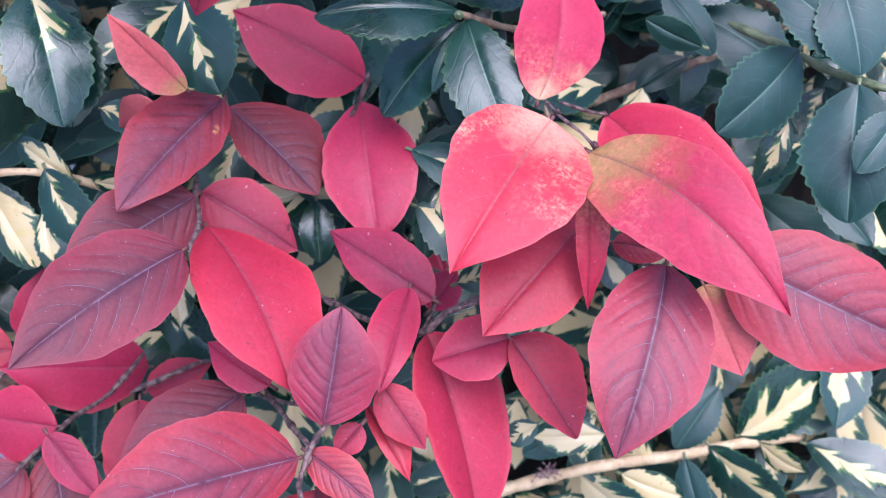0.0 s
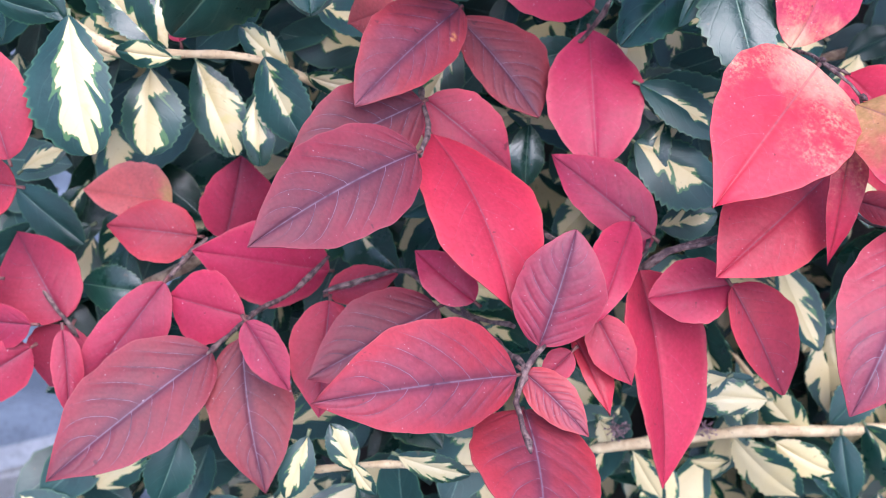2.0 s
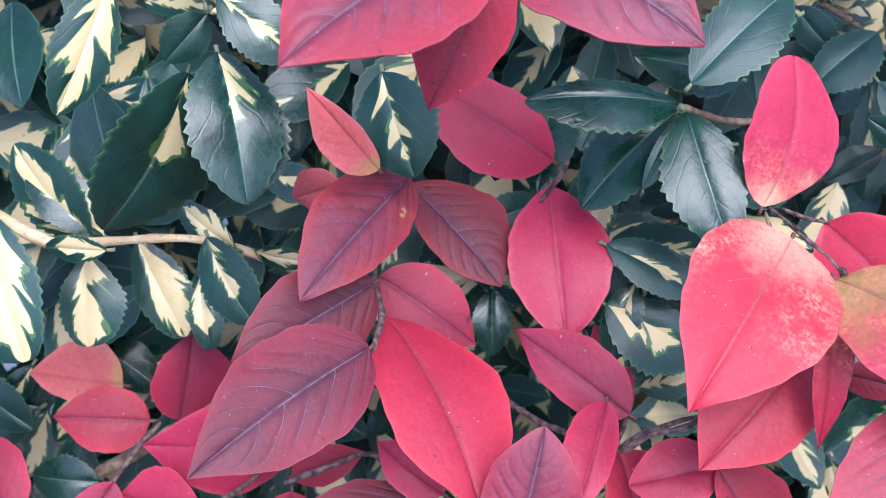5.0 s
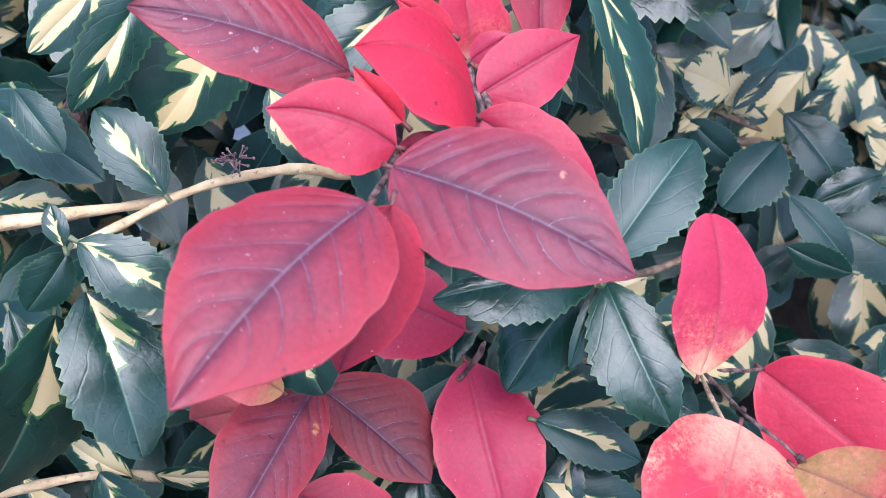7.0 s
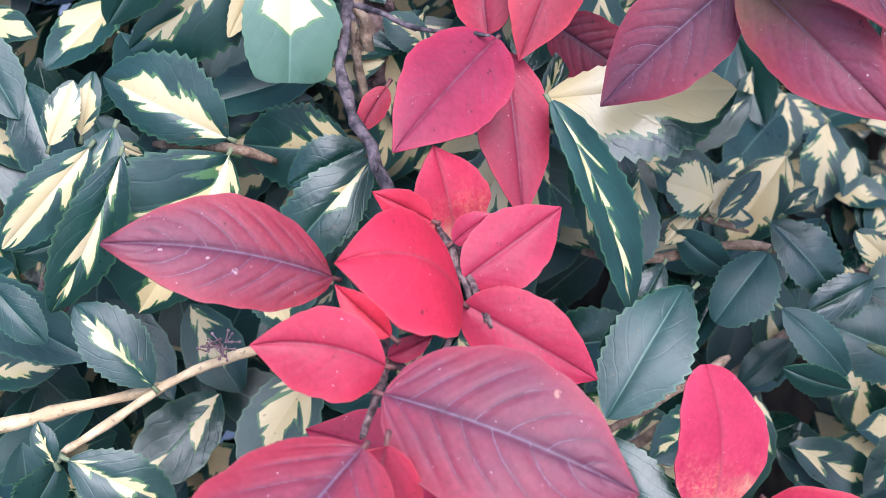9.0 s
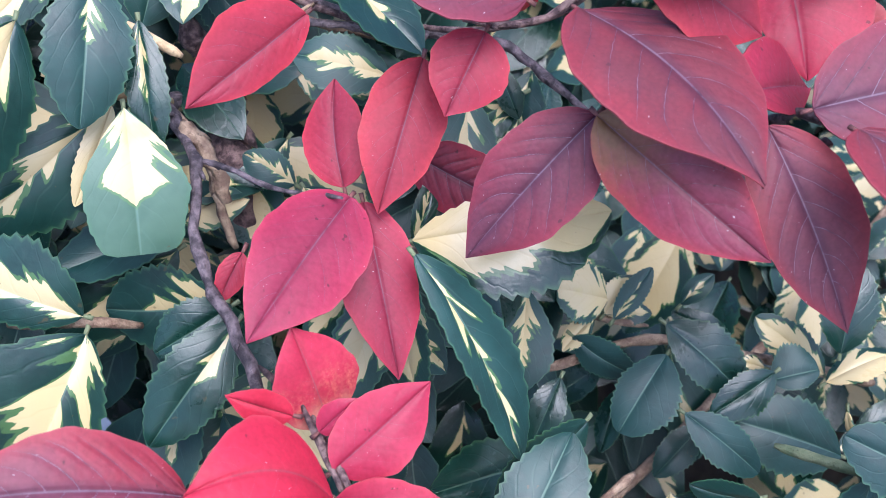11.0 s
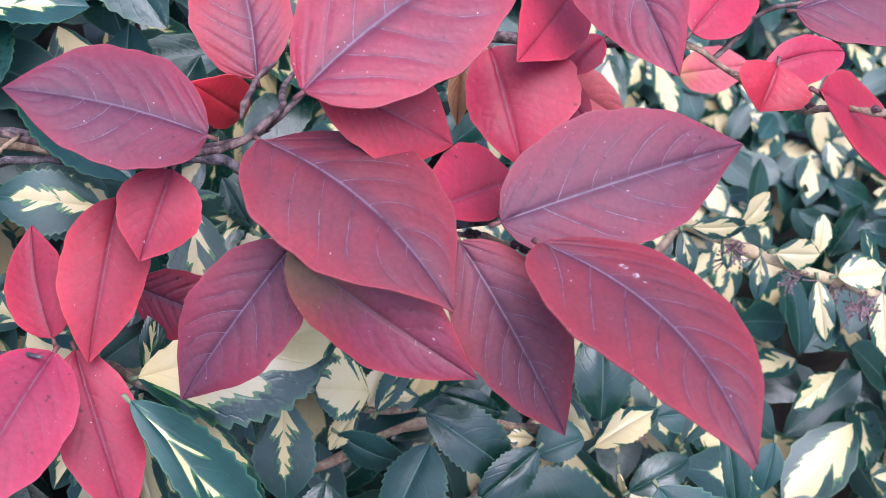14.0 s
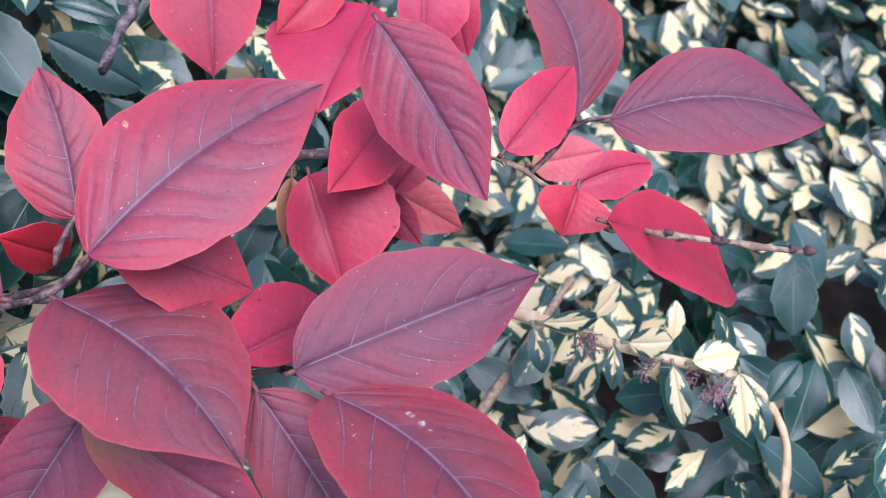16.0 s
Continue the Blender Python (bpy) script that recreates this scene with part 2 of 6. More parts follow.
RED = dict(
    wi=red_leaf_material("wine_red_leaf", **WINE),
    dk=red_leaf_material("crimson_leaf", **REDDER),
    dk_orange=red_leaf_material("crimson_leaf_orange_spot", **CRIMSON, spots=((0.22, -0.62, 0.075, (0.550, 0.220, 0.060)),)),
    dk_white=red_leaf_material("crimson_leaf_white_flecks", **WINE, spots=((0.22, -0.30, 0.034, (0.500, 0.460, 0.470)), (0.275, -0.26, 0.034, (0.500, 0.460, 0.480)), (0.31, -0.27, 0.018, (0.460, 0.420, 0.440)))),
    dk_fleck=red_leaf_material("crimson_leaf_pale_scratches", **CRIMSON, spots=((0.77, -0.16, 0.022, (0.600, 0.420, 0.420)), (0.66, -0.18, 0.018, (0.600, 0.420, 0.420)), (0.57, -0.20, 0.020, (0.600, 0.420, 0.420)), (0.45, -0.34, 0.030, (0.620, 0.460, 0.460)), (0.38, -0.22, 0.018, (0.550, 0.360, 0.360)))),
    dk_tan=red_leaf_material("crimson_leaf_tan_spot", **REDDER, spots=((0.37, -0.82, 0.026, (0.600, 0.360, 0.220)),)),
    pu=red_leaf_material("purple_red_leaf", **PURPLE),
    pu_tan=red_leaf_material("crimson_leaf_pale_nick", **CRIMSON, spots=((0.60, -0.72, 0.036, (0.550, 0.300, 0.200)),)),
    md=red_leaf_material("red_leaf", (0.345, 0.024, 0.050), (0.400, 0.060, 0.040), (0.500, 0.042, 0.054), (0.090, 0.014, 0.030), 0.7, dusk=(0.190, 0.023, 0.045), dusk_amount=0.6, side_veins=0.5, spec=0.28),
    br=red_leaf_material("bright_red_leaf", (0.409, 0.023, 0.052), (0.600, 0.100, 0.050), (0.600, 0.063, 0.072), (0.150, 0.017, 0.031), 0.6, dusk=(0.300, 0.019, 0.045), dusk_amount=0.65, side_veins=0.33, gloss=0.44, spec=0.30),
    sc=red_leaf_material("scarlet_leaf", (0.465, 0.020, 0.042), (0.600, 0.100, 0.050), (0.620, 0.063, 0.072), (0.260, 0.030, 0.036), 0.6, dusk=(0.480, 0.023, 0.045), dusk_amount=0.4, side_veins=0.23, gloss=0.44, spec=0.30),
    pk=red_leaf_material("pink_red_leaf", (0.409, 0.025, 0.063), (0.700, 0.300, 0.250), (0.640, 0.147, 0.153), (0.280, 0.032, 0.054), 0.5, dusk=(0.320, 0.017, 0.056), dusk_amount=0.6, gloss=0.42, side_veins=0.26, spec=0.30),
    sal=red_leaf_material("salmon_leaf", (0.600, 0.137, 0.135), (0.450, 0.260, 0.100), (0.600, 0.180, 0.160), (0.350, 0.060, 0.060), 0.4, base_reach=0.22, dusk=(0.480, 0.063, 0.072), dusk_amount=0.5, spec=0.28),
    ye=red_leaf_material("yellow_based_leaf", (0.372, 0.020, 0.044), (0.330, 0.220, 0.075), (0.580, 0.053, 0.063), (0.160, 0.050, 0.035), 0.6, base_reach=0.34, mottle=0.5, dusk=(0.420, 0.025, 0.050), dusk_amount=0.4, side_veins=0.33, gloss=0.44, spec=0.30),
    ol=red_leaf_material("olive_based_leaf", (0.270, 0.025, 0.040), (0.170, 0.095, 0.030), (0.360, 0.032, 0.041), (0.060, 0.020, 0.020), 0.7, base_reach=0.42, dusk_amount=0.6),
    bn=red_leaf_material("withered_brown_leaf", (0.300, 0.125, 0.045), (0.300, 0.150, 0.060), (0.500, 0.300, 0.140), (0.160, 0.070, 0.030), 0.7, dusk=(0.150, 0.060, 0.026), dusk_amount=0.8),
)
RED["or"] = red_leaf_material("orange_mottled_leaf", (0.409, 0.021, 0.046), (0.680, 0.280, 0.200), (0.600, 0.084, 0.090), (0.200, 0.040, 0.040), 0.55, mottle=0.8, base_reach=0.24, dusk=(0.460, 0.027, 0.054), dusk_amount=0.4, side_veins=0.28, gloss=0.44, spec=0.30)
RED["ob"] = red_leaf_material("pale_based_leaf", (0.437, 0.027, 0.062), (0.740, 0.450, 0.270), (0.600, 0.084, 0.099), (0.300, 0.032, 0.045), 0.5, mottle=0.7, base_reach=0.22, dusk=(0.440, 0.032, 0.059), dusk_amount=0.4, side_veins=0.23, gloss=0.44, spec=0.30)


def evergreen_material(name, cream, island=False, deep=(0.004, 0.025, 0.018), lit=(0.010, 0.046, 0.034)):
    """Dark glossy leaf; cream: how much of its width the pale jagged centre takes (0: none)."""
    m, n, l, bsdf = material(name)
    N = Nodes(m)
    along, across, side, obj, seed, raw = N.leaf(island)
    cloud = N.noise(obj, 90.0, 3.0, seed)
    green = N.mix(N.step(cloud, 0.3, 0.75), deep, lit)
    pits = N.noise(obj, 520.0, 3.0, seed)
    drift = N.noise(obj, 60.0, 2.0, N.math("ADD", seed, 4.0))
    tri = N.veins(N.math("MULTIPLY_ADD", N.math("SUBTRACT", drift, 0.5), 0.45, along), across, side, 5.5, 0.42)
    green = N.mix(N.math("MULTIPLY", N.step(pits, 0.4, 0.7), 0.35), green, lit)
    net = N.math("SUBTRACT", 1.0, N.step(tri, 0.0, 0.07))
    fade = N.math("SUBTRACT", 1.0, N.step(side, 0.3, 0.9))
    rib = N.math("SUBTRACT", 1.0, N.step(side, 0.012, 0.045))
    vein = N.math("MAXIMUM", N.math("MULTIPLY", N.math("MULTIPLY", net, fade), 0.12), N.math("MULTIPLY", rib, 0.6))
    green = N.mix(vein, green, (0.10, 0.17, 0.115))
    green = N.mix(N.math("MULTIPLY", N.step(side, 0.90, 1.0), 0.6), green, (0.055, 0.13, 0.055))
    hsv = N.n.new("ShaderNodeHueSaturation")
    N.put(hsv.inputs["Hue"], N.math("MULTIPLY_ADD", raw, 0.05, 0.478))
    N.put(hsv.inputs["Value"], N.math("MULTIPLY_ADD", raw, 0.40, 0.78))
    N.put(hsv.inputs["Color"], green)
    green = hsv.outputs[0]
    col = green
    if cream:
        # the pale centre: how far it reaches into either half and along the blade, its edge torn into teeth that lean to the tip
        if island:
            left = right = N.math("MULTIPLY_ADD", raw, 0.40, cream - 0.20)
            end = N.math("MULTIPLY_ADD", N.math("FRACT", N.math("MULTIPLY", raw, 7.3)), 0.5, 0.55)
        else:
            own = N.n.new("ShaderNodeSeparateColor")
            l.new(N.n.new("ShaderNodeObjectInfo").outputs["Color"], own.inputs[0])
            left, right, end = own.outputs[0], own.outputs[1], own.outputs[2]
        half = N.math("GREATER_THAN", across, 0.0)
        reach = N.math("ADD", N.math("MULTIPLY", right, half), N.math("MULTIPLY", left, N.math("SUBTRACT", 1.0, half)))
        q = N.math("SUBTRACT", along, N.math("MULTIPLY", side, 0.42))
        streak = N.noise(N.xyz(N.math("MULTIPLY", q, 5.0), N.math("MULTIPLY", N.math("SIGN", across), 3.0), N.math("MULTIPLY", side, 0.7)), 1.0, 2.0, seed, 0.5)
        torn = N.noise(obj, 700.0, 2.0, seed)
        reach = N.math("ADD", reach, N.math("MULTIPLY", N.math("SUBTRACT", streak, 0.5), 2.4))
        reach = N.math("ADD", reach, N.math("MULTIPLY", N.math("SUBTRACT", torn, 0.5), 0.10))
        past = N.math("SUBTRACT", N.math("ADD", along, N.math("MULTIPLY", N.math("SUBTRACT", streak, 0.5), 0.8)), end)
        reach = N.math("SUBTRACT", reach, N.math("MULTIPLY", N.math("MAXIMUM", past, 0.0), 4.0))
        reach = N.math("SUBTRACT", reach, N.math("MULTIPLY", N.math("MAXIMUM", N.math("SUBTRACT", 0.08, along), 0.0), 4.0))
        pale = N.math("SUBTRACT", reach, side)
        mid = N.step(pale, -0.10, -0.06)
        pale = N.step(pale, 0.0, 0.025)
        col = N.mix(N.math("MULTIPLY", mid, 0.55), col, (0.10, 0.20, 0.055))
        tint = N.mix(N.step(N.noise(obj, 45.0, 2.0, seed), 0.35, 0.7), (0.57, 0.445, 0.215), (0.53, 0.43, 0.24))
        tint = N.mix(N.math("MULTIPLY", net, 0.22), tint, (0.49, 0.35, 0.15))
        tint = N.mix(N.math("MULTIPLY", N.step(cloud, 0.62, 0.74), 0.4), tint, (0.50, 0.41, 0.08))
        col = N.mix(pale, col, tint)
    blot = N.math("MULTIPLY", N.step(N.noise(obj, 420.0, 2.0, seed), 0.70, 0.76), 0.5)
    col = N.mix(blot, col, (0.09, 0.055, 0.02))
    N.put(bsdf.inputs["Base Color"], col)
    N.put(bsdf.inputs["Roughness"], N.math("ADD", N.math("MULTIPLY_ADD", cloud, 0.20, 0.06), N.math("MULTIPLY_ADD", raw, 0.30, N.math("MULTIPLY", pits, 0.12))))
    bsdf.inputs["Specular IOR Level"].default_value = 0.50
    h = N.math("ADD", N.math("MULTIPLY", N.step(tri, 0.0, 0.10), 0.07), N.math("MULTIPLY", N.step(side, 0.0, 0.05), 0.22))
    h = N.math("ADD", h, N.math("MULTIPLY", cloud, 1.0))
    cells = N.n.new("ShaderNodeTexVoronoi")
    cells.feature = "DISTANCE_TO_EDGE"
    cells.inputs["Scale"].default_value = 420.0
    l.new(obj, cells.inputs["Vector"])
    h = N.math("ADD", h, N.math("MULTIPLY", pits, 0.26))
    h = N.math("ADD", h, N.math("MULTIPLY", N.step(cells.outputs["Distance"], 0.0, 0.30), 0.025))
    bump = N.n.new("ShaderNodeBump")
    bump.inputs["Strength"].default_value, bump.inputs["Distance"].default_value = 0.5, 0.0006
    N.put(bump.inputs["Height"], h)
    l.new(bump.outputs[0], bsdf.inputs["Normal"])
    leaf_output(N, bsdf, col, 0.10)
    return m


GREEN = dict(
    g=evergreen_material("evergreen_leaf", 0.0),
    w=evergreen_material("pale_green_leaf", 0.50, deep=(0.042, 0.092, 0.050), lit=(0.065, 0.122, 0.070)),
)
GREEN["s"] = GREEN["c"] = GREEN["k"] = evergreen_material("variegated_leaf", 0.5)
CREAM = dict(g=0.0, s=0.16, c=0.55, k=0.85, w=0.45)
GREEN_FAR = dict(
    g=evergreen_material("evergreen_leaf_mass", 0.0, True),
    s=evergreen_material("streaked_leaf_mass", 0.22, True),
    c=evergreen_material("cream_leaf_mass", 0.55, True),
)


def bark_material(name, dark, light, scale):
    m, n, l, bsdf = material(name)
    N = Nodes(m)
    obj = N.n.new("ShaderNodeTexCoord").outputs["Object"]
    a, b = N.noise(obj, scale, 4.0), N.noise(obj, scale * 5, 2.0)
    col = N.mix(N.step(a, 0.36, 0.66), dark, light)
    col = N.mix(N.math("MULTIPLY", N.step(b, 0.62, 0.70), 0.55), col, tuple(c * 0.3 for c in dark))
    N.put(bsdf.inputs["Base Color"], col)
    bsdf.inputs["Roughness"].default_value = 0.75
    bump = N.n.new("ShaderNodeBump")
    bump.inputs["Strength"].default_value, bump.inputs["Distance"].default_value = 0.9, 0.0009
    N.put(bump.inputs["Height"], N.math("ADD", a, N.math("MULTIPLY", b, 0.5)))
    l.new(bump.outputs[0], bsdf.inputs["Normal"])
    return m


BARK = bark_material("red_brown_bark", (0.045, 0.021, 0.023), (0.20, 0.125, 0.11), 460)
BARK_GREY = bark_material("grey_violet_bark", (0.028, 0.019, 0.022), (0.155, 0.115, 0.12), 330)
BARK_PALE = bark_material("pale_tan_shoot", (0.45, 0.31, 0.165), (0.60, 0.45, 0.26), 160)
BUD = bark_material("dark_bud", (0.035, 0.016, 0.018), (0.11, 0.05, 0.05), 900)
BARK_TWIG = bark_material("tan_twig", (0.15, 0.088, 0.055), (0.34, 0.235, 0.15), 300)
PETIOLE = bark_material("red_leaf_stalk", (0.075, 0.024, 0.026), (0.17, 0.062, 0.052), 400)
PETIOLE_GREEN = bark_material("green_leaf_stalk", (0.07, 0.10, 0.045), (0.15, 0.17, 0.085), 200)
BROWN_TUFT = bark_material("dry_brown_flower", (0.13, 0.065, 0.07), (0.27, 0.165, 0.165), 300)
# near-black colour of the backing mound, in place of shade between leaves
DARK_BACKING = bark_material("dark_shade_backing", (0.012, 0.010, 0.009), (0.045, 0.034, 0.026), 60)


# ---------------------------------------------------------------- builders
def half_width(s, peak, tipness):
    """Full at the base, widest at peak, drawn out to a point at the tip."""
    u = max(min(s, 1.0), 0.0) ** (math.log(0.5) / math.log(peak))
    late = max(0.0, min(1.0, (s - 0.55) / 0.45))
    k = 0.66 + (tipness - 0.66) * late * late * (3 - 2 * late)
    return max(math.sin(math.pi * u), 0.0) ** k


ACROSS = (-1.0, -0.72, -0.40, -0.06, 0.0, 0.06, 0.40, 0.72, 1.0)


def leaf_mesh(name, length, width, peak, fold, bend, mats, stalk=0.005, tipness=1.05, teeth=0, rows=18, wave=0.02, curl=0.0, seed=0, thick=0.0003, stalk_r=0.0006, lanes=ACROSS, sickle=None, lop=0.0):
    """A blade with thickness along y, its upper face to +z, with a sunken midrib and a stalk behind its base; sickle: how far its midrib bows aside; lop: how much wider its +x half is."""
    rnd = random.Random(seed)
    ph, ph2, skew = rnd.uniform(0, 6.28), rnd.uniform(0, 6.28), rnd.uniform(-0.018, 0.018)
    if sickle is None:
        sickle, lop = skew, rnd.uniform(-0.04, 0.04)
    bm = bmesh.new()
    uv = bm.loops.layers.uv.new("UVMap")
    place = {}
    top, low = [], []
    for i in range(rows + 1):
        s = i / rows
        e = s * 0.995 + 0.002
        w = 0.5 * width * half_width(e, peak, tipness)
        r1, r2 = [], []
        for x in lanes:
            side = 1 + (lop if x > 0 else -lop)
            ww = w * side
            ww *= 1.0 + (0.022 * math.sin(17 * s + ph2 + (2.1 if x > 0 else 0)) + 0.014 * math.sin(41 * s + ph + (4.0 if x > 0 else 0))) * abs(x)
            if teeth and abs(x) > 0.9 and 0.10 < s < 0.985:
                ww *= 1.0 + teeth * (-0.9, 0.2, 1.3)[i % 3]
            px = x * ww + sickle * length * 4 * s * (1 - s)
            z = bend * length * 4 * s * (1 - s)
            z += fold * abs(x) * w - curl * x * x * w
            z += wave * length * abs(x) * math.sin(9 * s + ph + (1.7 if x > 0 else 0)) * 0.5 + wave * 0.3 * length * x * math.sin(5 * s + ph2)
            if x == 0.0:
                z -= 0.00025
            v = bm.verts.new((px, s * length, z))
            u = bm.verts.new((px, s * length, z - thick - (0.0003 if x == 0.0 else 0)))
            place[v] = place[u] = (0.5 + 0.5 * x, s)
            r1.append(v), r2.append(u)
        top.append(r1), low.append(r2)
    k = len(lanes) - 1

    def face(*vs):
        f = bm.faces.new(vs)
        f.smooth = True
        for lp in f.loops:
            lp[uv].uv = place[lp.vert]

    for i in range(rows):
        for j in range(k):
            face(top[i][j], top[i][j + 1], top[i + 1][j + 1], top[i + 1][j])
            face(low[i][j + 1], low[i][j], low[i + 1][j], low[i + 1][j + 1])
    # the thin margin has vertices of its own, so that the blade shades as flat as it is
    loop = [(top[i][0], low[i][0]) for i in range(rows + 1)] + [(top[rows][j], low[rows][j]) for j in range(1, k)]
    loop += [(top[i][k], low[i][k]) for i in range(rows, -1, -1)] + [(top[0][j], low[0][j]) for j in range(k - 1, 0, -1)]
    rim = []
    for a, b in loop:
        pair = (bm.verts.new(a.co), bm.verts.new(b.co))
        place[pair[0]] = place[pair[1]] = place[a]
        rim.append(pair)
    for (a, b), (c, d) in zip(rim, rim[1:] + rim[:1]):
        face(a, c, d, b)
    blade = len(bm.faces)
    if stalk:
        rings = []
        for a in range(4):
            f = a / 3
            c = Vector((0, 0.06 * length * (1 - f) - stalk * f, -0.0004 - stalk * 0.35 * f * f))
            r = stalk_r * (0.75 + 0.5 * f)
            ring = []
            for b in range(6):
                v = bm.verts.new(c + Vector((r * math.cos(b * 1.0472), 0, r * math.sin(b * 1.0472))))
                place[v] = (0.5, 0.0)
                ring.append(v)
            rings.append(ring)
        for a in range(3):
            for b in range(6):
                face(rings[a][b], rings[a][(b + 1) % 6], rings[a + 1][(b + 1) % 6], rings[a + 1][b])
        face(*rings[0][::-1])
        face(*rings[3])
    bm.normal_update()
    me = bpy.data.meshes.new(name)
    bm.to_mesh(me)
    bm.free()
    for mt in mats:
        me.materials.append(mt)
    for f in me.polygons:
        f.material_index = 1 if f.index >= blade else 0
    return me


def leaf_pose(base, tip, normal):
    b, t, n = Vector(base), Vector(tip), Vector(normal)
    y = (t - b).normalized()
    x = y.cross(n).normalized()
    z = x.cross(y)
    return Matrix(((x.x, y.x, z.x, b.x), (x.y, y.y, z.y, b.y), (x.z, y.z, z.z, b.z), (0, 0, 0, 1)))


def child(ob, parent, m):
    ob.parent = parent
    ob.matrix_parent_inverse = parent.matrix_world.inverted()
    ob.matrix_basis = m
    return ob


def tube_mesh(name, pts, r0, r1, mat, sides=8, knots=True, seed=0):
    """A twig: a tapered tube that follows a smooth line, with rings and buds at its nodes."""
    rnd = random.Random(seed)
    P = [Vector(p) for p in pts]
    line = []
    for i in range(len(P) - 1):
        a, b, c, d = P[max(i - 1, 0)], P[i], P[i + 1], P[min(i + 2, len(P) - 1)]
        n = max(3, int((c - b).length / 0.004))
        for k in range(n):
            u = k / n
            m0, m1 = (c - a) * 0.5, (d - b) * 0.5
            line.append((2 * u**3 - 3 * u * u + 1) * b + (u**3 - 2 * u * u + u) * m0 + (3 * u * u - 2 * u**3) * c + (u**3 - u * u) * m1)
    line.append(P[-1])
    bm = bmesh.new()
    rings, total = [], len(line) - 1
    ref = Vector((0.3, 0.2, 0.93))
    for i, p in enumerate(line):
        f = i / total
        d = (line[min(i + 1, total)] - line[max(i - 1, 0)]).normalized()
        x = d.cross(ref).normalized()
        z = x.cross(d)
        r = r0 + (r1 - r0) * f
        if knots and i % 5 == 2:
            r *= 1.32
        r *= 1 + rnd.uniform(-0.22, 0.22)
        if knots and 0 < i < total:
            p = p + Vector((rnd.uniform(-1, 1), rnd.uniform(-1, 1), rnd.uniform(-1, 1))) * r * 0.32
        if i in (0, total):
            r *= 0.55
        rings.append([bm.verts.new(p + (x * math.cos(6.2832 * k / sides) + z * math.sin(6.2832 * k / sides)) * r * (1 + rnd.uniform(-0.10, 0.10))) for k in range(sides)])
    for a, b in zip(rings, rings[1:]):
        for k in range(sides):
            bm.faces.new((a[k], a[(k + 1) % sides], b[(k + 1) % sides], b[k])).smooth = True
    bm.faces.new(rings[0][::-1])
    bm.faces.new(rings[-1])
    if knots:
        for i in range(2, total, 5):
            d = (line[min(i + 1, total)] - line[i]).normalized()
            out = Vector((rnd.uniform(-1, 1), rnd.uniform(-1, 1), rnd.uniform(-1, 1))).cross(d).normalized()
            r = (r0 + (r1 - r0) * i / total)
            m = leaf_pose(line[i] + out * r * 0.7, line[i] + out * r * 0.7 + d + out * 0.6, out)
            ring = [bm.verts.new(m @ Vector((r * 0.55 * math.cos(k * 1.2566), 0, r * 0.55 * math.sin(k * 1.2566)))) for k in range(5)]
            ring2 = [bm.verts.new(m @ Vector((r * 0.5 * math.cos(k * 1.2566), r * 1.0, r * 0.5 * math.sin(k * 1.2566)))) for k in range(5)]
            tipv = bm.verts.new(m @ Vector((0, r * 2.2, 0)))
            for k in range(5):
                bm.faces.new((ring[k], ring[(k + 1) % 5], ring2[(k + 1) % 5], ring2[k])).smooth = True
                bm.faces.new((ring2[k], ring2[(k + 1) % 5], tipv)).smooth = True
    bm.normal_update()
    me = bpy.data.meshes.new(name)
    bm.to_mesh(me)
    bm.free()
    me.materials.append(mat)
    return me


# ---------------------------------------------------------------- the red-leaved shrub
shrub = tagged(new("red_leaved_shrub"), "deciduous shrub with glossy crimson autumn leaves growing through evergreen", "shrub")
shrub.location = (0.0, 0.45, 0.0)
bpy.context.view_layer.update()
count = 0


def twig(pts, r0, r1, mat=BARK):
    global count
    count += 1
    return child(new("twig", tube_mesh("twig", pts, r0, r1, mat, seed=count)), shrub, Matrix())


NOTED = dict(
    ye="red leaf fading to yellow-green at its base",
    ol="crimson leaf with an olive base",
    sal="faded salmon pink leaf",
    bn="withered curled brown leaf",
    sc="bright scarlet young leaf",
    ob="pink-red leaf with a pale mottled base",
    dk_orange="dark crimson leaf with an orange spot",
    dk_white="dark crimson leaf with chalky white flecks",
    dk_fleck="dark crimson leaf with a row of pale scratches",
    dk_tan="dark crimson leaf with a small tan spot",
    wi="wine-red leaf with purple veins",
)
NOTED["or"] = "red leaf mottled orange near its stalk"


def red_leaf(branch, base, tip, width, normal, tone, peak=0.42, fold=0.025, bend=0.05, curl=0.05, point=0.95, sickle=None, lop=0.0):
    global count
    count += 1
    length = (Vector(tip) - Vector(base)).length
    me = leaf_mesh("leaf", length, width, peak, fold, bend, (RED[tone], PETIOLE), stalk=0.0022, stalk_r=0.00045, tipness=point, rows=32, seed=count, curl=curl, wave=0.026, sickle=sickle, lop=lop)
    return tagged(child(new("leaf", me), branch, leaf_pose(base, tip, normal)), NOTED.get(tone, ""))


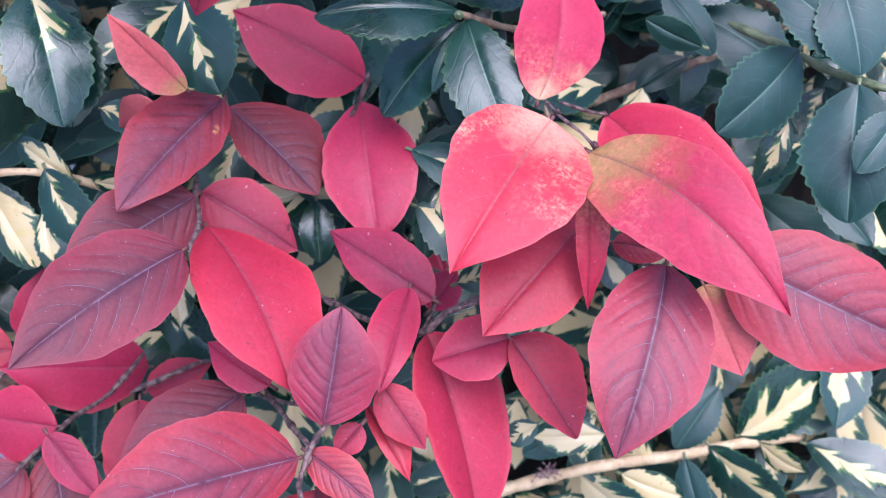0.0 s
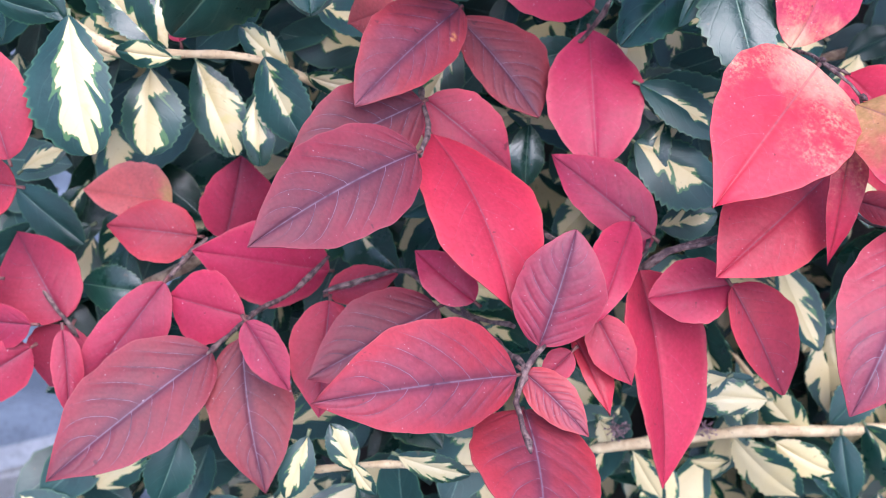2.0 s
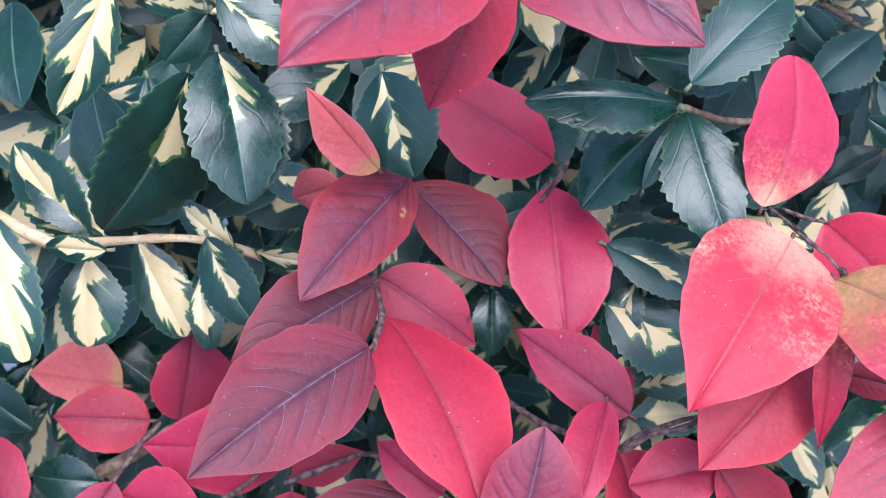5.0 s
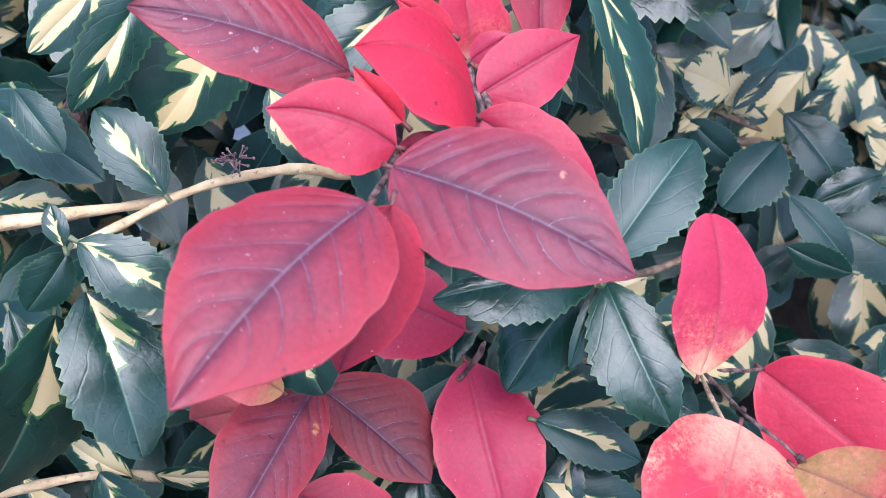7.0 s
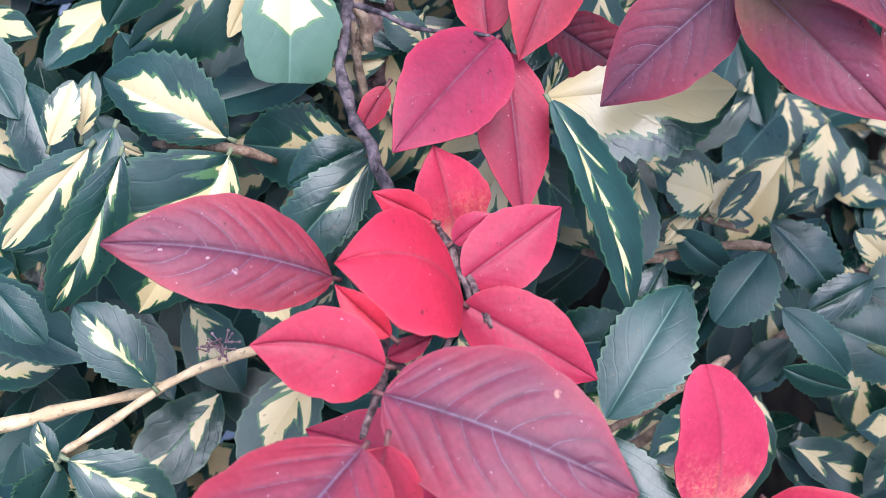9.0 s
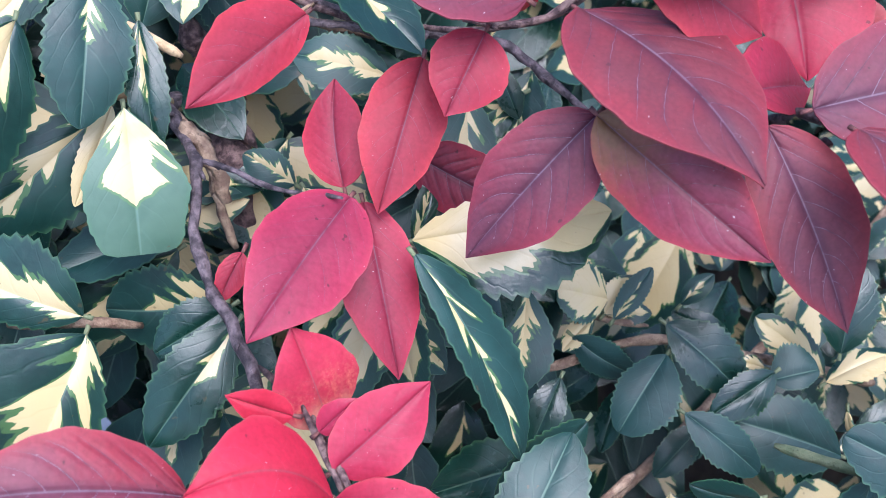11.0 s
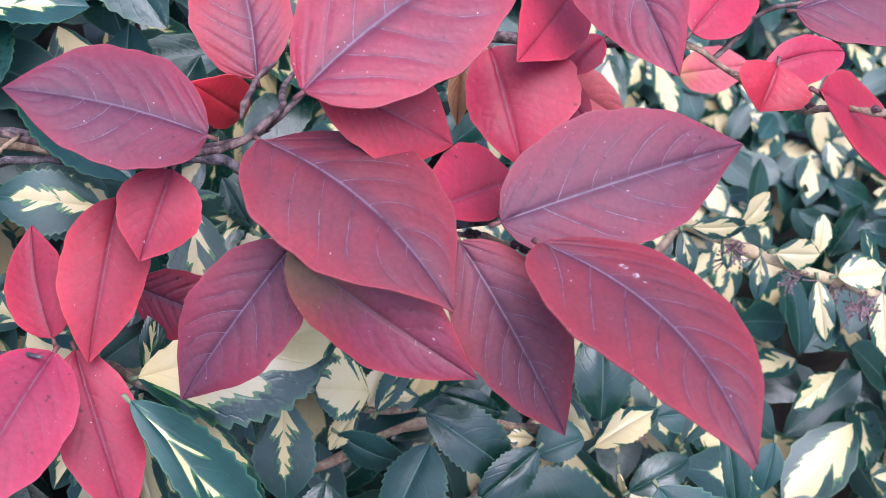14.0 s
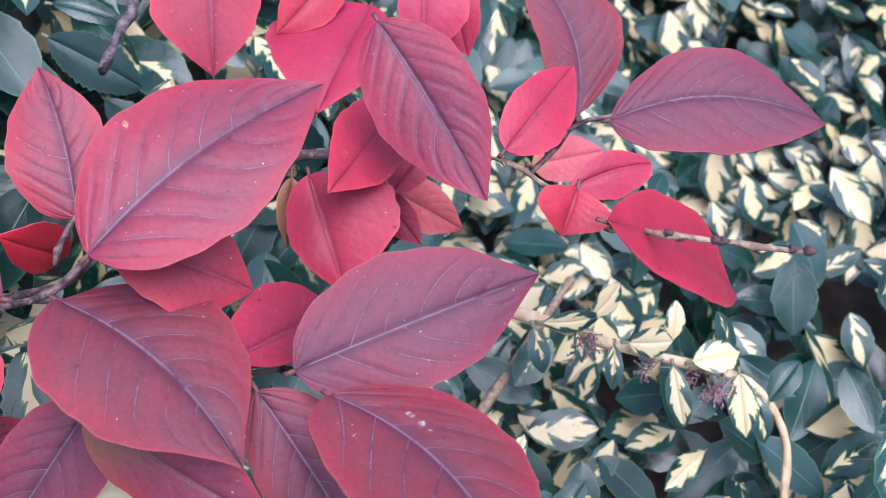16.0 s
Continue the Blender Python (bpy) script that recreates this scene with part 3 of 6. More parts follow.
def bud(branch, at, along, size, mat=BUD):
    """A dark pointed bud with its leaf scar, set on a twig."""
    bm = bmesh.new()
    rings = []
    for k, (s, r) in enumerate(((-0.5, 0.35), (-0.25, 0.62), (0.1, 0.60), (0.5, 0.40), (1.0, 0.08))):
        rings.append([bm.verts.new((size * r * math.cos(q * 1.0472), size * s, size * r * math.sin(q * 1.0472))) for q in range(6)])
    for p, q in zip(rings, rings[1:]):
        for k in range(6):
            bm.faces.new((p[k], p[(k + 1) % 6], q[(k + 1) % 6], q[k])).smooth = True
    bm.faces.new(rings[0][::-1]), bm.faces.new(rings[-1])
    me = bpy.data.meshes.new("bud")
    bm.to_mesh(me)
    bm.free()
    me.materials.append(mat)
    return child(new("bud", me), branch, leaf_pose(at, Vector(at) + Vector(along), (0.2, -0.8, 0.5)))

end_twig = twig([(0.1475, 0.3805, 1.2221), (0.1508, 0.3772, 1.2206), (0.1550, 0.3710, 1.2163), (0.1574, 0.3492, 1.2152), (0.1584, 0.3353, 1.2212), (0.1611, 0.3262, 1.2236), (0.1689, 0.3201, 1.2214), (0.1770, 0.3167, 1.2179), (0.1853, 0.3134, 1.2145)], 0.00072, 0.0006, BARK_TWIG)
side_twig = twig([(0.1543, 0.3768, 1.2161), (0.1634, 0.3785, 1.2191), (0.1682, 0.3758, 1.2243), (0.1738, 0.3684, 1.2277)], 0.000704, 0.000512)
lower_twig = twig([(0.0283, 0.3846, 1.2366), (0.0377, 0.3827, 1.2336), (0.0464, 0.3827, 1.2337), (0.0554, 0.3844, 1.2366), (0.0600, 0.4003, 1.2339), (0.0707, 0.4163, 1.2316)], 0.000832, 0.00064)
node_twig = twig([(0.0644, 0.3687, 1.2111), (0.0742, 0.3616, 1.2091), (0.0834, 0.3556, 1.2090), (0.0883, 0.3356, 1.2148)], 0.000768, 0.00064, BARK_TWIG)
upper_twig = twig([(0.0707, 0.4163, 1.2316), (0.0941, 0.4240, 1.2254), (0.1130, 0.4205, 1.2200), (0.1334, 0.4113, 1.2147), (0.1475, 0.3805, 1.2221)], 0.0014, 0.0012)
b_main = twig([(-0.0462, 0.4200, 1.2165), (-0.0343, 0.4341, 1.2111)], 0.002, 0.002, BARK_GREY)
b_dark = twig([(0.0035, 0.4410, 1.2518), (-0.0006, 0.4380, 1.2462), (-0.0049, 0.4345, 1.2416), (-0.0075, 0.4319, 1.2354), (-0.0009, 0.4294, 1.2306), (0.0100, 0.4248, 1.2259), (0.0225, 0.4166, 1.2221), (0.0401, 0.4084, 1.2181), (0.0447, 0.4041, 1.2155), (0.0514, 0.3968, 1.2091), (0.0586, 0.3777, 1.2058), (0.0835, 0.3612, 1.2085), (0.0886, 0.3481, 1.2164), (0.0930, 0.3368, 1.2160)], 0.0013, 0.001, BARK_GREY)
b_rise = twig([(-0.0069, 0.4311, 1.2345), (0.0045, 0.4250, 1.2280), (0.0164, 0.4189, 1.2250), (0.0304, 0.4065, 1.2246), (0.0416, 0.3921, 1.2292), (0.0508, 0.3852, 1.2331), (0.0630, 0.3851, 1.2387)], 0.00088, 0.00072, BARK)
b_grey = twig([(-0.0390, 0.4148, 1.2209), (-0.0356, 0.3975, 1.2171), (-0.0347, 0.3879, 1.2137), (-0.0378, 0.3784, 1.2059), (-0.0375, 0.3658, 1.1995), (-0.0345, 0.3554, 1.1951), (-0.0321, 0.3421, 1.1881), (-0.0309, 0.3287, 1.1824)], 0.0014, 0.0012, BARK_GREY)
b_side = twig([(-0.0349, 0.3923, 1.2147), (-0.0279, 0.3853, 1.2145), (-0.0227, 0.3790, 1.2132), (-0.0168, 0.3695, 1.2144), (-0.0064, 0.3577, 1.2167)], 0.00064, 0.000512, BARK_GREY)
b_tan = twig([(-0.0385, 0.4208, 1.2155), (-0.0346, 0.4158, 1.2086), (-0.0326, 0.4111, 1.1999), (-0.0325, 0.4075, 1.1907), (-0.0316, 0.4051, 1.1817)], 0.0013, 0.0011, BARK_TWIG)
t_low = twig([(-0.0312, 0.3532, 1.1841), (-0.0248, 0.3366, 1.1857), (-0.0211, 0.3246, 1.1854), (-0.0198, 0.3150, 1.1831), (-0.0176, 0.3079, 1.1773)], 0.000768, 0.00064)
t_top = twig([(-0.0244, 0.3329, 1.1892), (-0.0218, 0.3183, 1.1846), (-0.0208, 0.3138, 1.1811), (-0.0252, 0.3119, 1.1741), (-0.0322, 0.3003, 1.1741), (-0.0387, 0.2981, 1.1800), (-0.0454, 0.2739, 1.1844)], 0.000768, 0.00064)
t_fork = twig([(-0.0373, 0.3118, 1.1833), (-0.0393, 0.2987, 1.1810), (-0.0421, 0.2851, 1.1837), (-0.0459, 0.2738, 1.1842)], 0.000704, 0.00064)
s_orange = twig([(0.0276, 0.3058, 1.1170), (0.0308, 0.3018, 1.1104), (0.0337, 0.2939, 1.1071)], 0.00048, 0.0004, BARK_TWIG)
s_orange_two = twig([(0.0279, 0.3065, 1.1180), (0.0284, 0.2820, 1.1259), (0.0360, 0.2689, 1.1237), (0.0387, 0.2727, 1.1108), (0.0443, 0.2726, 1.0916), (0.0544, 0.2626, 1.0946)], 0.00048, 0.0004, BARK)
s_orange_side = twig([(0.0316, 0.3063, 1.1178), (0.0384, 0.3115, 1.1130), (0.0468, 0.3161, 1.1092)], 0.00048, 0.0004, BARK)
t_mid = twig([(-0.0669, 0.3146, 1.0914), (-0.0658, 0.3034, 1.0922), (-0.0624, 0.2907, 1.0907), (-0.0635, 0.2754, 1.0905), (-0.0658, 0.2803, 1.0832)], 0.000704, 0.00064)
t_centre = twig([(-0.0353, 0.3097, 1.0551), (-0.0213, 0.2939, 1.0581), (-0.0053, 0.2749, 1.0658), (0.0020, 0.2693, 1.0759), (0.0104, 0.2670, 1.0818), (0.0186, 0.2774, 1.0836)], 0.000832, 0.00064)
t_centre_two = twig([(-0.0099, 0.3186, 1.0700), (-0.0064, 0.3066, 1.0697), (-0.0009, 0.2879, 1.0678), (-0.0046, 0.2749, 1.0658)], 0.00064, 0.000576)
t_bottom = twig([(-0.0480, 0.2834, 1.0405), (-0.0367, 0.2542, 1.0505), (-0.0316, 0.2404, 1.0567), (-0.0326, 0.2279, 1.0554), (-0.0291, 0.2107, 1.0560)], 0.000768, 0.00064)
t_bottom_two = twig([(-0.0270, 0.2448, 1.0601), (-0.0308, 0.2389, 1.0580), (-0.0326, 0.2279, 1.0554)], 0.000704, 0.00064)
t_left = twig([(-0.0889, 0.3132, 1.0312), (-0.0968, 0.3016, 1.0254), (-0.1056, 0.2870, 1.0263), (-0.1140, 0.2645, 1.0276)], 0.000768, 0.00064)
t_left_two = twig([(-0.1266, 0.3163, 1.0299), (-0.1316, 0.3091, 1.0256), (-0.1357, 0.3019, 1.0215)], 0.000704, 0.00064)
t_left_three = twig([(-0.1818, 0.3102, 1.0152), (-0.1630, 0.2907, 1.0123), (-0.1595, 0.2919, 1.0047)], 0.00064, 0.000576)
t_link = twig([(-0.0867, 0.2871, 1.0364), (-0.0763, 0.2911, 1.0393), (-0.0641, 0.2957, 1.0412), (-0.0500, 0.2827, 1.0393), (-0.0340, 0.2612, 1.0524)], 0.000768, 0.00064)
t_right = twig([(-0.0054, 0.2745, 1.0650), (0.0016, 0.2735, 1.0731), (0.0128, 0.2719, 1.0803)], 0.000832, 0.000704)
r04_twig = twig([(-0.0308, 0.3364, 1.0893), (-0.0214, 0.3258, 1.1105), (-0.0191, 0.3226, 1.1186)], 0.00064, 0.000576)
b_trunk = twig([(-0.0193, 0.4777, 1.2156), (-0.0231, 0.4663, 1.1968), (-0.0245, 0.4625, 1.1810), (-0.0259, 0.4558, 1.1604)], 0.0036, 0.0034, BARK)
b_old = twig([(-0.0363, 0.4665, 1.2354), (-0.0247, 0.4562, 1.2282), (-0.0109, 0.4475, 1.2238), (0.0055, 0.4385, 1.2189), (0.0228, 0.4289, 1.2131)], 0.0014, 0.0011, BARK_TWIG)
b_lichen = twig([(-0.0076, 0.4143, 1.2317), (-0.0023, 0.4139, 1.2312), (0.0055, 0.4123, 1.2297), (0.0116, 0.4101, 1.2269), (0.0202, 0.4079, 1.2232), (0.0245, 0.4101, 1.2242)], 0.00088, 0.00104, BARK_GREY)
b_stump = twig([(-0.0258, 0.4349, 1.2067), (-0.0264, 0.4253, 1.1987), (-0.0264, 0.4208, 1.1912), (-0.0285, 0.4192, 1.1771)], 0.0042, 0.0044, BARK)
b_spur = twig([(0.0476, 0.3907, 1.2344), (0.0507, 0.3943, 1.2370), (0.0547, 0.3993, 1.2383), (0.0605, 0.4049, 1.2376)], 0.00072, 0.00056, BARK)
b_peel = twig([(-0.0074, 0.4187, 1.2309), (-0.0036, 0.4227, 1.2307), (0.0008, 0.4265, 1.2305)], 0.00064, 0.00064, BARK_TWIG)
b_fork = twig([(-0.0359, 0.4027, 1.2191), (-0.0328, 0.3982, 1.2155), (-0.0309, 0.3948, 1.2101), (-0.0302, 0.3923, 1.2021)], 0.0017, 0.0017, BARK_TWIG)
b_deep = twig([(-0.0219, 0.4451, 1.2427), (-0.0252, 0.4396, 1.2375), (-0.0287, 0.4368, 1.2290), (-0.0296, 0.4380, 1.2194)], 0.0022, 0.0024, BARK)
b_high = twig([(0.0946, 0.4681, 1.2593), (0.0872, 0.4600, 1.2554), (0.0791, 0.4520, 1.2518), (0.0750, 0.4542, 1.2457)], 0.0014, 0.0015, BARK_GREY)
b_red = twig([(-0.1055, 0.3985, 1.1707), (-0.1089, 0.3888, 1.1644), (-0.1146, 0.3839, 1.1562), (-0.1213, 0.3834, 1.1457)], 0.0035, 0.0032)
red_leaf(t_mid, (-0.0588, 0.3189, 1.1125), (-0.0807, 0.2801, 1.0995), 0.0226, (0.36, -0.46, 0.81), "dk_orange", point=0.85, sickle=0.010, lop=0.15)
red_leaf(t_mid, (-0.0590, 0.3281, 1.1058), (-0.0336, 0.3113, 1.0870), 0.0252, (0.29, -0.49, 0.82), "wi", peak=.5, point=0.85, sickle=0.000, lop=-0.26)
red_leaf(r04_twig, (-0.0224, 0.3329, 1.1054), (-0.0164, 0.3020, 1.0794), 0.0271, (-0.03, -0.65, 0.76), "pk", peak=.5, point=.55, sickle=0.006, lop=-0.05)
red_leaf(r04_twig, (-0.0215, 0.3421, 1.1084), (-0.0586, 0.3463, 1.1277), 0.0246, (0.05, -0.76, 0.65), "br", peak=.45, sickle=0.000, lop=-0.13)
red_leaf(t_mid, (-0.0656, 0.3059, 1.1212), (-0.0818, 0.3003, 1.1438), 0.0109, (0.41, -0.91, 0.08), "sal", sickle=0.000, lop=-0.35)
red_leaf(t_mid, (-0.0652, 0.3001, 1.0928), (-0.0969, 0.2739, 1.0830), 0.0245, (0.37, -0.70, 0.61), "wi", sickle=0.000, lop=0.00)
red_leaf(t_mid, (-0.0646, 0.3074, 1.0899), (-0.0390, 0.3033, 1.0738), 0.0205, (0.22, -0.81, 0.54), "md", sickle=0.000, lop=0.00)
red_leaf(t_mid, (-0.0639, 0.2727, 1.0926), (-0.0976, 0.2348, 1.0839), 0.0271, (0.39, -0.53, 0.75), "wi", fold=.08, sickle=0.021, lop=0.03)
red_leaf(t_right, (-0.0016, 0.2797, 1.0733), (-0.0295, 0.2975, 1.0835), 0.0167, (-0.26, -0.75, 0.61), "md", sickle=0.000, lop=0.14)
red_leaf(t_mid, (-0.0614, 0.2939, 1.0871), (-0.0359, 0.2497, 1.0657), 0.0312, (0.25, -0.31, 0.92), "br", peak=.48, sickle=-0.037, lop=-0.07)
red_leaf(t_bottom_two, (-0.0283, 0.2454, 1.0592), (-0.0235, 0.2573, 1.0859), 0.0222, (-0.02, -0.91, 0.41), "dk", peak=.45, point=0.75, sickle=0.012, lop=0.05)
red_leaf(t_bottom_two, (-0.0333, 0.2336, 1.0588), (-0.0767, 0.2001, 1.0709), 0.0255, (0.58, -0.52, 0.63), "dk", sickle=0.008, lop=0.15)
red_leaf(t_link, (-0.0542, 0.2801, 1.0415), (-0.0854, 0.2565, 1.0302), 0.0248, (0.25, -0.64, 0.72), "wi", sickle=0.000, lop=0.00)
red_leaf(t_link, (-0.0848, 0.2879, 1.0332), (-0.0826, 0.2624, 1.0121), 0.0200, (0.03, -0.64, 0.77), "md", sickle=0.000, lop=0.00)
red_leaf(t_left, (-0.1083, 0.2838, 1.0270), (-0.1311, 0.2892, 1.0267), 0.0220, (-0.19, -0.85, 0.50), "br", peak=.5, sickle=0.000, lop=-0.05)
red_leaf(t_left, (-0.1142, 0.2696, 1.0243), (-0.1489, 0.2334, 1.0035), 0.0291, (0.11, -0.58, 0.81), "wi", sickle=0.000, lop=0.11)
red_leaf(t_left, (-0.1070, 0.2763, 1.0252), (-0.0937, 0.2466, 0.9968), 0.0236, (0.13, -0.66, 0.74), "wi", sickle=0.030, lop=-0.06)
red_leaf(t_left, (-0.1040, 0.2657, 1.0392), (-0.0902, 0.2567, 1.0251), 0.0110, (0.12, -0.78, 0.61), "md")
red_leaf(t_left_two, (-0.1325, 0.2893, 1.0309), (-0.1558, 0.2652, 0.9972), 0.0184, (0.20, -0.86, 0.46), "md", sickle=0.000, lop=-0.15)
red_leaf(t_left, (-0.0889, 0.3156, 1.0242), (-0.1264, 0.2970, 1.0379), 0.0255, (0.52, -0.76, 0.39), "pk", sickle=0.000, lop=-0.03)
red_leaf(t_left, (-0.0874, 0.3066, 1.0219), (-0.0674, 0.3070, 1.0323), 0.0114, (-0.22, -0.85, 0.48), "md", sickle=0.000, lop=-0.06)
red_leaf(t_link, (-0.0448, 0.2715, 1.0513), (-0.0622, 0.2814, 1.0581), 0.0126, (-0.16, -0.73, 0.66), "pk")
red_leaf(t_left_two, (-0.1301, 0.3173, 1.0293), (-0.1569, 0.3146, 1.0306), 0.0192, (0.11, -0.80, 0.59), "md", sickle=0.000, lop=-0.00)
red_leaf(t_left_two, (-0.1413, 0.3308, 1.0310), (-0.1720, 0.3378, 1.0276), 0.0189, (-0.23, -0.62, 0.75), "sal", sickle=0.000, lop=0.26)
red_leaf(t_left_two, (-0.1224, 0.3220, 1.0264), (-0.1201, 0.3336, 1.0498), 0.0264, (0.50, -0.82, 0.29), "md", sickle=0.000, lop=0.20)
red_leaf(t_left_three, (-0.1645, 0.2947, 1.0090), (-0.1847, 0.3142, 1.0243), 0.0271, (-0.09, -0.68, 0.72), "md", sickle=0.000, lop=-0.13)
red_leaf(t_left_three, (-0.1724, 0.2850, 1.0677), (-0.1865, 0.3002, 1.0970), 0.0199, (0.27, -0.78, 0.57), "md", sickle=0.000, lop=0.00)
red_leaf(t_left_three, (-0.1634, 0.2971, 1.0041), (-0.1691, 0.2909, 0.9847), 0.0222, (0.02, -0.95, 0.30), "md", sickle=0.000, lop=0.00)
red_leaf(t_left_three, (-0.1695, 0.2817, 1.0153), (-0.1973, 0.2888, 1.0097), 0.0143, (-0.23, -0.93, 0.27), "md", sickle=0.000, lop=-0.17)
red_leaf(s_orange_two, (0.0265, 0.2766, 1.1267), (0.0023, 0.2372, 1.1082), 0.0331, (0.15, -0.49, 0.86), "or", peak=.36, fold=.1, bend=.08, sickle=0.004, lop=-0.04)
red_leaf(s_orange_two, (0.0352, 0.2677, 1.1225), (0.0748, 0.2266, 1.1044), 0.0258, (-0.34, -0.62, 0.70), "ye", peak=.38, fold=.06, bend=.1, sickle=-0.080, lop=0.10)
red_leaf(s_orange_side, (0.0460, 0.3162, 1.1091), (0.0851, 0.2733, 1.0881), 0.0308, (-0.43, -0.69, 0.58), "pk", peak=.42, sickle=0.000, lop=0.00)
red_leaf(s_orange_two, (0.0699, 0.2630, 1.0967), (0.1180, 0.2485, 1.0788), 0.0315, (-0.06, -0.85, 0.52), "dk", sickle=0.004, lop=0.05)
red_leaf(s_orange_two, (0.0529, 0.2531, 1.1005), (0.0395, 0.2209, 1.0697), 0.0281, (0.02, -0.70, 0.71), "dk", peak=.45, bend=.1, sickle=-0.013, lop=-0.03)
red_leaf(s_orange_two, (0.0651, 0.2645, 1.0876), (0.0747, 0.2523, 1.0691), 0.0186, (-0.20, -0.87, 0.45), "sal", sickle=0.000, lop=0.00)
red_leaf(s_orange_two, (0.0371, 0.2774, 1.0994), (0.0106, 0.2523, 1.0809), 0.0264, (0.12, -0.66, 0.74), "br", peak=.45, sickle=0.000, lop=0.08)
red_leaf(s_orange_two, (0.0354, 0.2652, 1.1156), (0.0355, 0.2540, 1.0872), 0.0083, (-0.12, -0.92, 0.36), "or", peak=.3, sickle=0.000, lop=-0.21)
red_leaf(s_orange_two, (0.0429, 0.2700, 1.0966), (0.0574, 0.2682, 1.0944), 0.0083, (-0.03, -0.86, 0.51), "md")
red_leaf(t_right, (0.0183, 0.2676, 1.0695), (-0.0016, 0.2650, 1.0639), 0.0176, (-0.16, -0.64, 0.75), "br", point=0.75, sickle=0.000, lop=-0.02)
red_leaf(t_right, (0.0185, 0.2661, 1.0702), (0.0353, 0.2545, 1.0471), 0.0184, (0.30, -0.75, 0.59), "md", point=0.8, sickle=0.000, lop=-0.35)
red_leaf(t_centre_two, (-0.0029, 0.2783, 1.0633), (0.0113, 0.2499, 1.0146), 0.0280, (0.60, -0.61, 0.53), "pk", peak=.36, fold=.35)
red_leaf(t_centre, (-0.0075, 0.2788, 1.0773), (-0.0147, 0.2534, 1.0629), 0.0126, (0.11, -0.52, 0.85), "br", point=0.8, sickle=0.000, lop=0.17)
red_leaf(t_link, (-0.0185, 0.2634, 1.0505), (-0.0073, 0.2476, 1.0388), 0.0080, (0.13, -0.51, 0.85), "br", sickle=0.000, lop=-0.35)
red_leaf(t_right, (-0.0144, 0.2596, 1.0604), (-0.0033, 0.2506, 1.0470), 0.0118, (0.06, -0.81, 0.59), "md")
red_leaf(t_bottom_two, (-0.0195, 0.2521, 1.0537), (-0.0260, 0.2473, 1.0476), 0.0078, (-0.01, -0.78, 0.63), "md")
red_leaf(t_bottom, (-0.0316, 0.2388, 1.0561), (-0.0147, 0.2276, 1.0482), 0.0107, (-0.10, -0.67, 0.74), "dk")
red_leaf(t_bottom, (-0.0296, 0.2378, 1.0451), (-0.0237, 0.1946, 1.0435), 0.0314, (0.16, -0.02, 0.99), "dk")
red_leaf(t_centre_two, (-0.0025, 0.3178, 1.0445), (0.0060, 0.3316, 1.0495), 0.0118, (0.27, -0.47, 0.84), "pk")
red_leaf(t_centre_two, (0.0021, 0.3413, 1.0431), (-0.0021, 0.3514, 1.0537), 0.0092, (-0.06, -0.74, 0.67), "pk")
red_leaf(s_orange_two, (0.0258, 0.3017, 1.1205), (0.0295, 0.3167, 1.1526), 0.0250, (0.33, -0.87, 0.37), "ob", peak=.48, point=.5, sickle=0.086, lop=0.02)
red_leaf(t_top, (-0.0460, 0.2648, 1.1898), (-0.0759, 0.2284, 1.1796), 0.0304, (0.15, -0.38, 0.91), "dk", bend=.06, sickle=0.022, lop=0.02)
red_leaf(t_fork, (-0.0410, 0.2782, 1.1892), (-0.0026, 0.2580, 1.1766), 0.0280, (-0.04, -0.59, 0.81), "pu_tan", bend=.07, sickle=-0.015, lop=-0.02)
red_leaf(t_top, (-0.0421, 0.2658, 1.1885), (-0.0528, 0.2633, 1.1573), 0.0182, (-0.04, -0.99, 0.12), "md", sickle=0.000, lop=0.00)
red_leaf(t_fork, (-0.0467, 0.3094, 1.1935), (-0.0854, 0.3044, 1.2108), 0.0210, (0.38, -0.66, 0.65), "dk_fleck", peak=.45, sickle=0.035, lop=0.01)
red_leaf(t_fork, (-0.0400, 0.2855, 1.1893), (-0.0620, 0.2856, 1.1980), 0.0159, (0.19, -0.86, 0.48), "br", sickle=0.086, lop=-0.16)
red_leaf(t_fork, (-0.0382, 0.2918, 1.1909), (-0.0465, 0.2973, 1.1998), 0.0057, (-0.11, -0.89, 0.45), "sc", fold=.3)
red_leaf(t_top, (-0.0225, 0.3095, 1.1834), (-0.0459, 0.2997, 1.2028), 0.0268, (0.72, -0.36, 0.60), "sc", peak=.5, bend=.16, sickle=0.103, lop=-0.22)
red_leaf(t_low, (-0.0212, 0.3166, 1.1840), (0.0006, 0.3245, 1.1923), 0.0155, (0.09, -0.83, 0.55), "br", sickle=0.000, lop=0.07)
red_leaf(t_top, (-0.0222, 0.3117, 1.1815), (0.0016, 0.3010, 1.1661), 0.0173, (-0.08, -0.87, 0.49), "br", point=0.9, sickle=0.000, lop=0.00)
red_leaf(t_low, (-0.0201, 0.3315, 1.1822), (-0.0226, 0.3383, 1.2028), 0.0187, (0.41, -0.85, 0.33), "or", sickle=0.000, lop=0.05)
red_leaf(t_top, (-0.0221, 0.3218, 1.1895), (-0.0136, 0.3232, 1.1939), 0.0063, (-0.09, -0.88, 0.46), "br")
red_leaf(t_top, (-0.0261, 0.3214, 1.1953), (-0.0369, 0.3227, 1.2029), 0.0069, (0.07, -0.96, 0.26), "sc")
red_leaf(t_fork, (-0.0388, 0.2971, 1.1825), (-0.0301, 0.2981, 1.1850), 0.0045, (-0.05, -0.85, 0.52), "br")
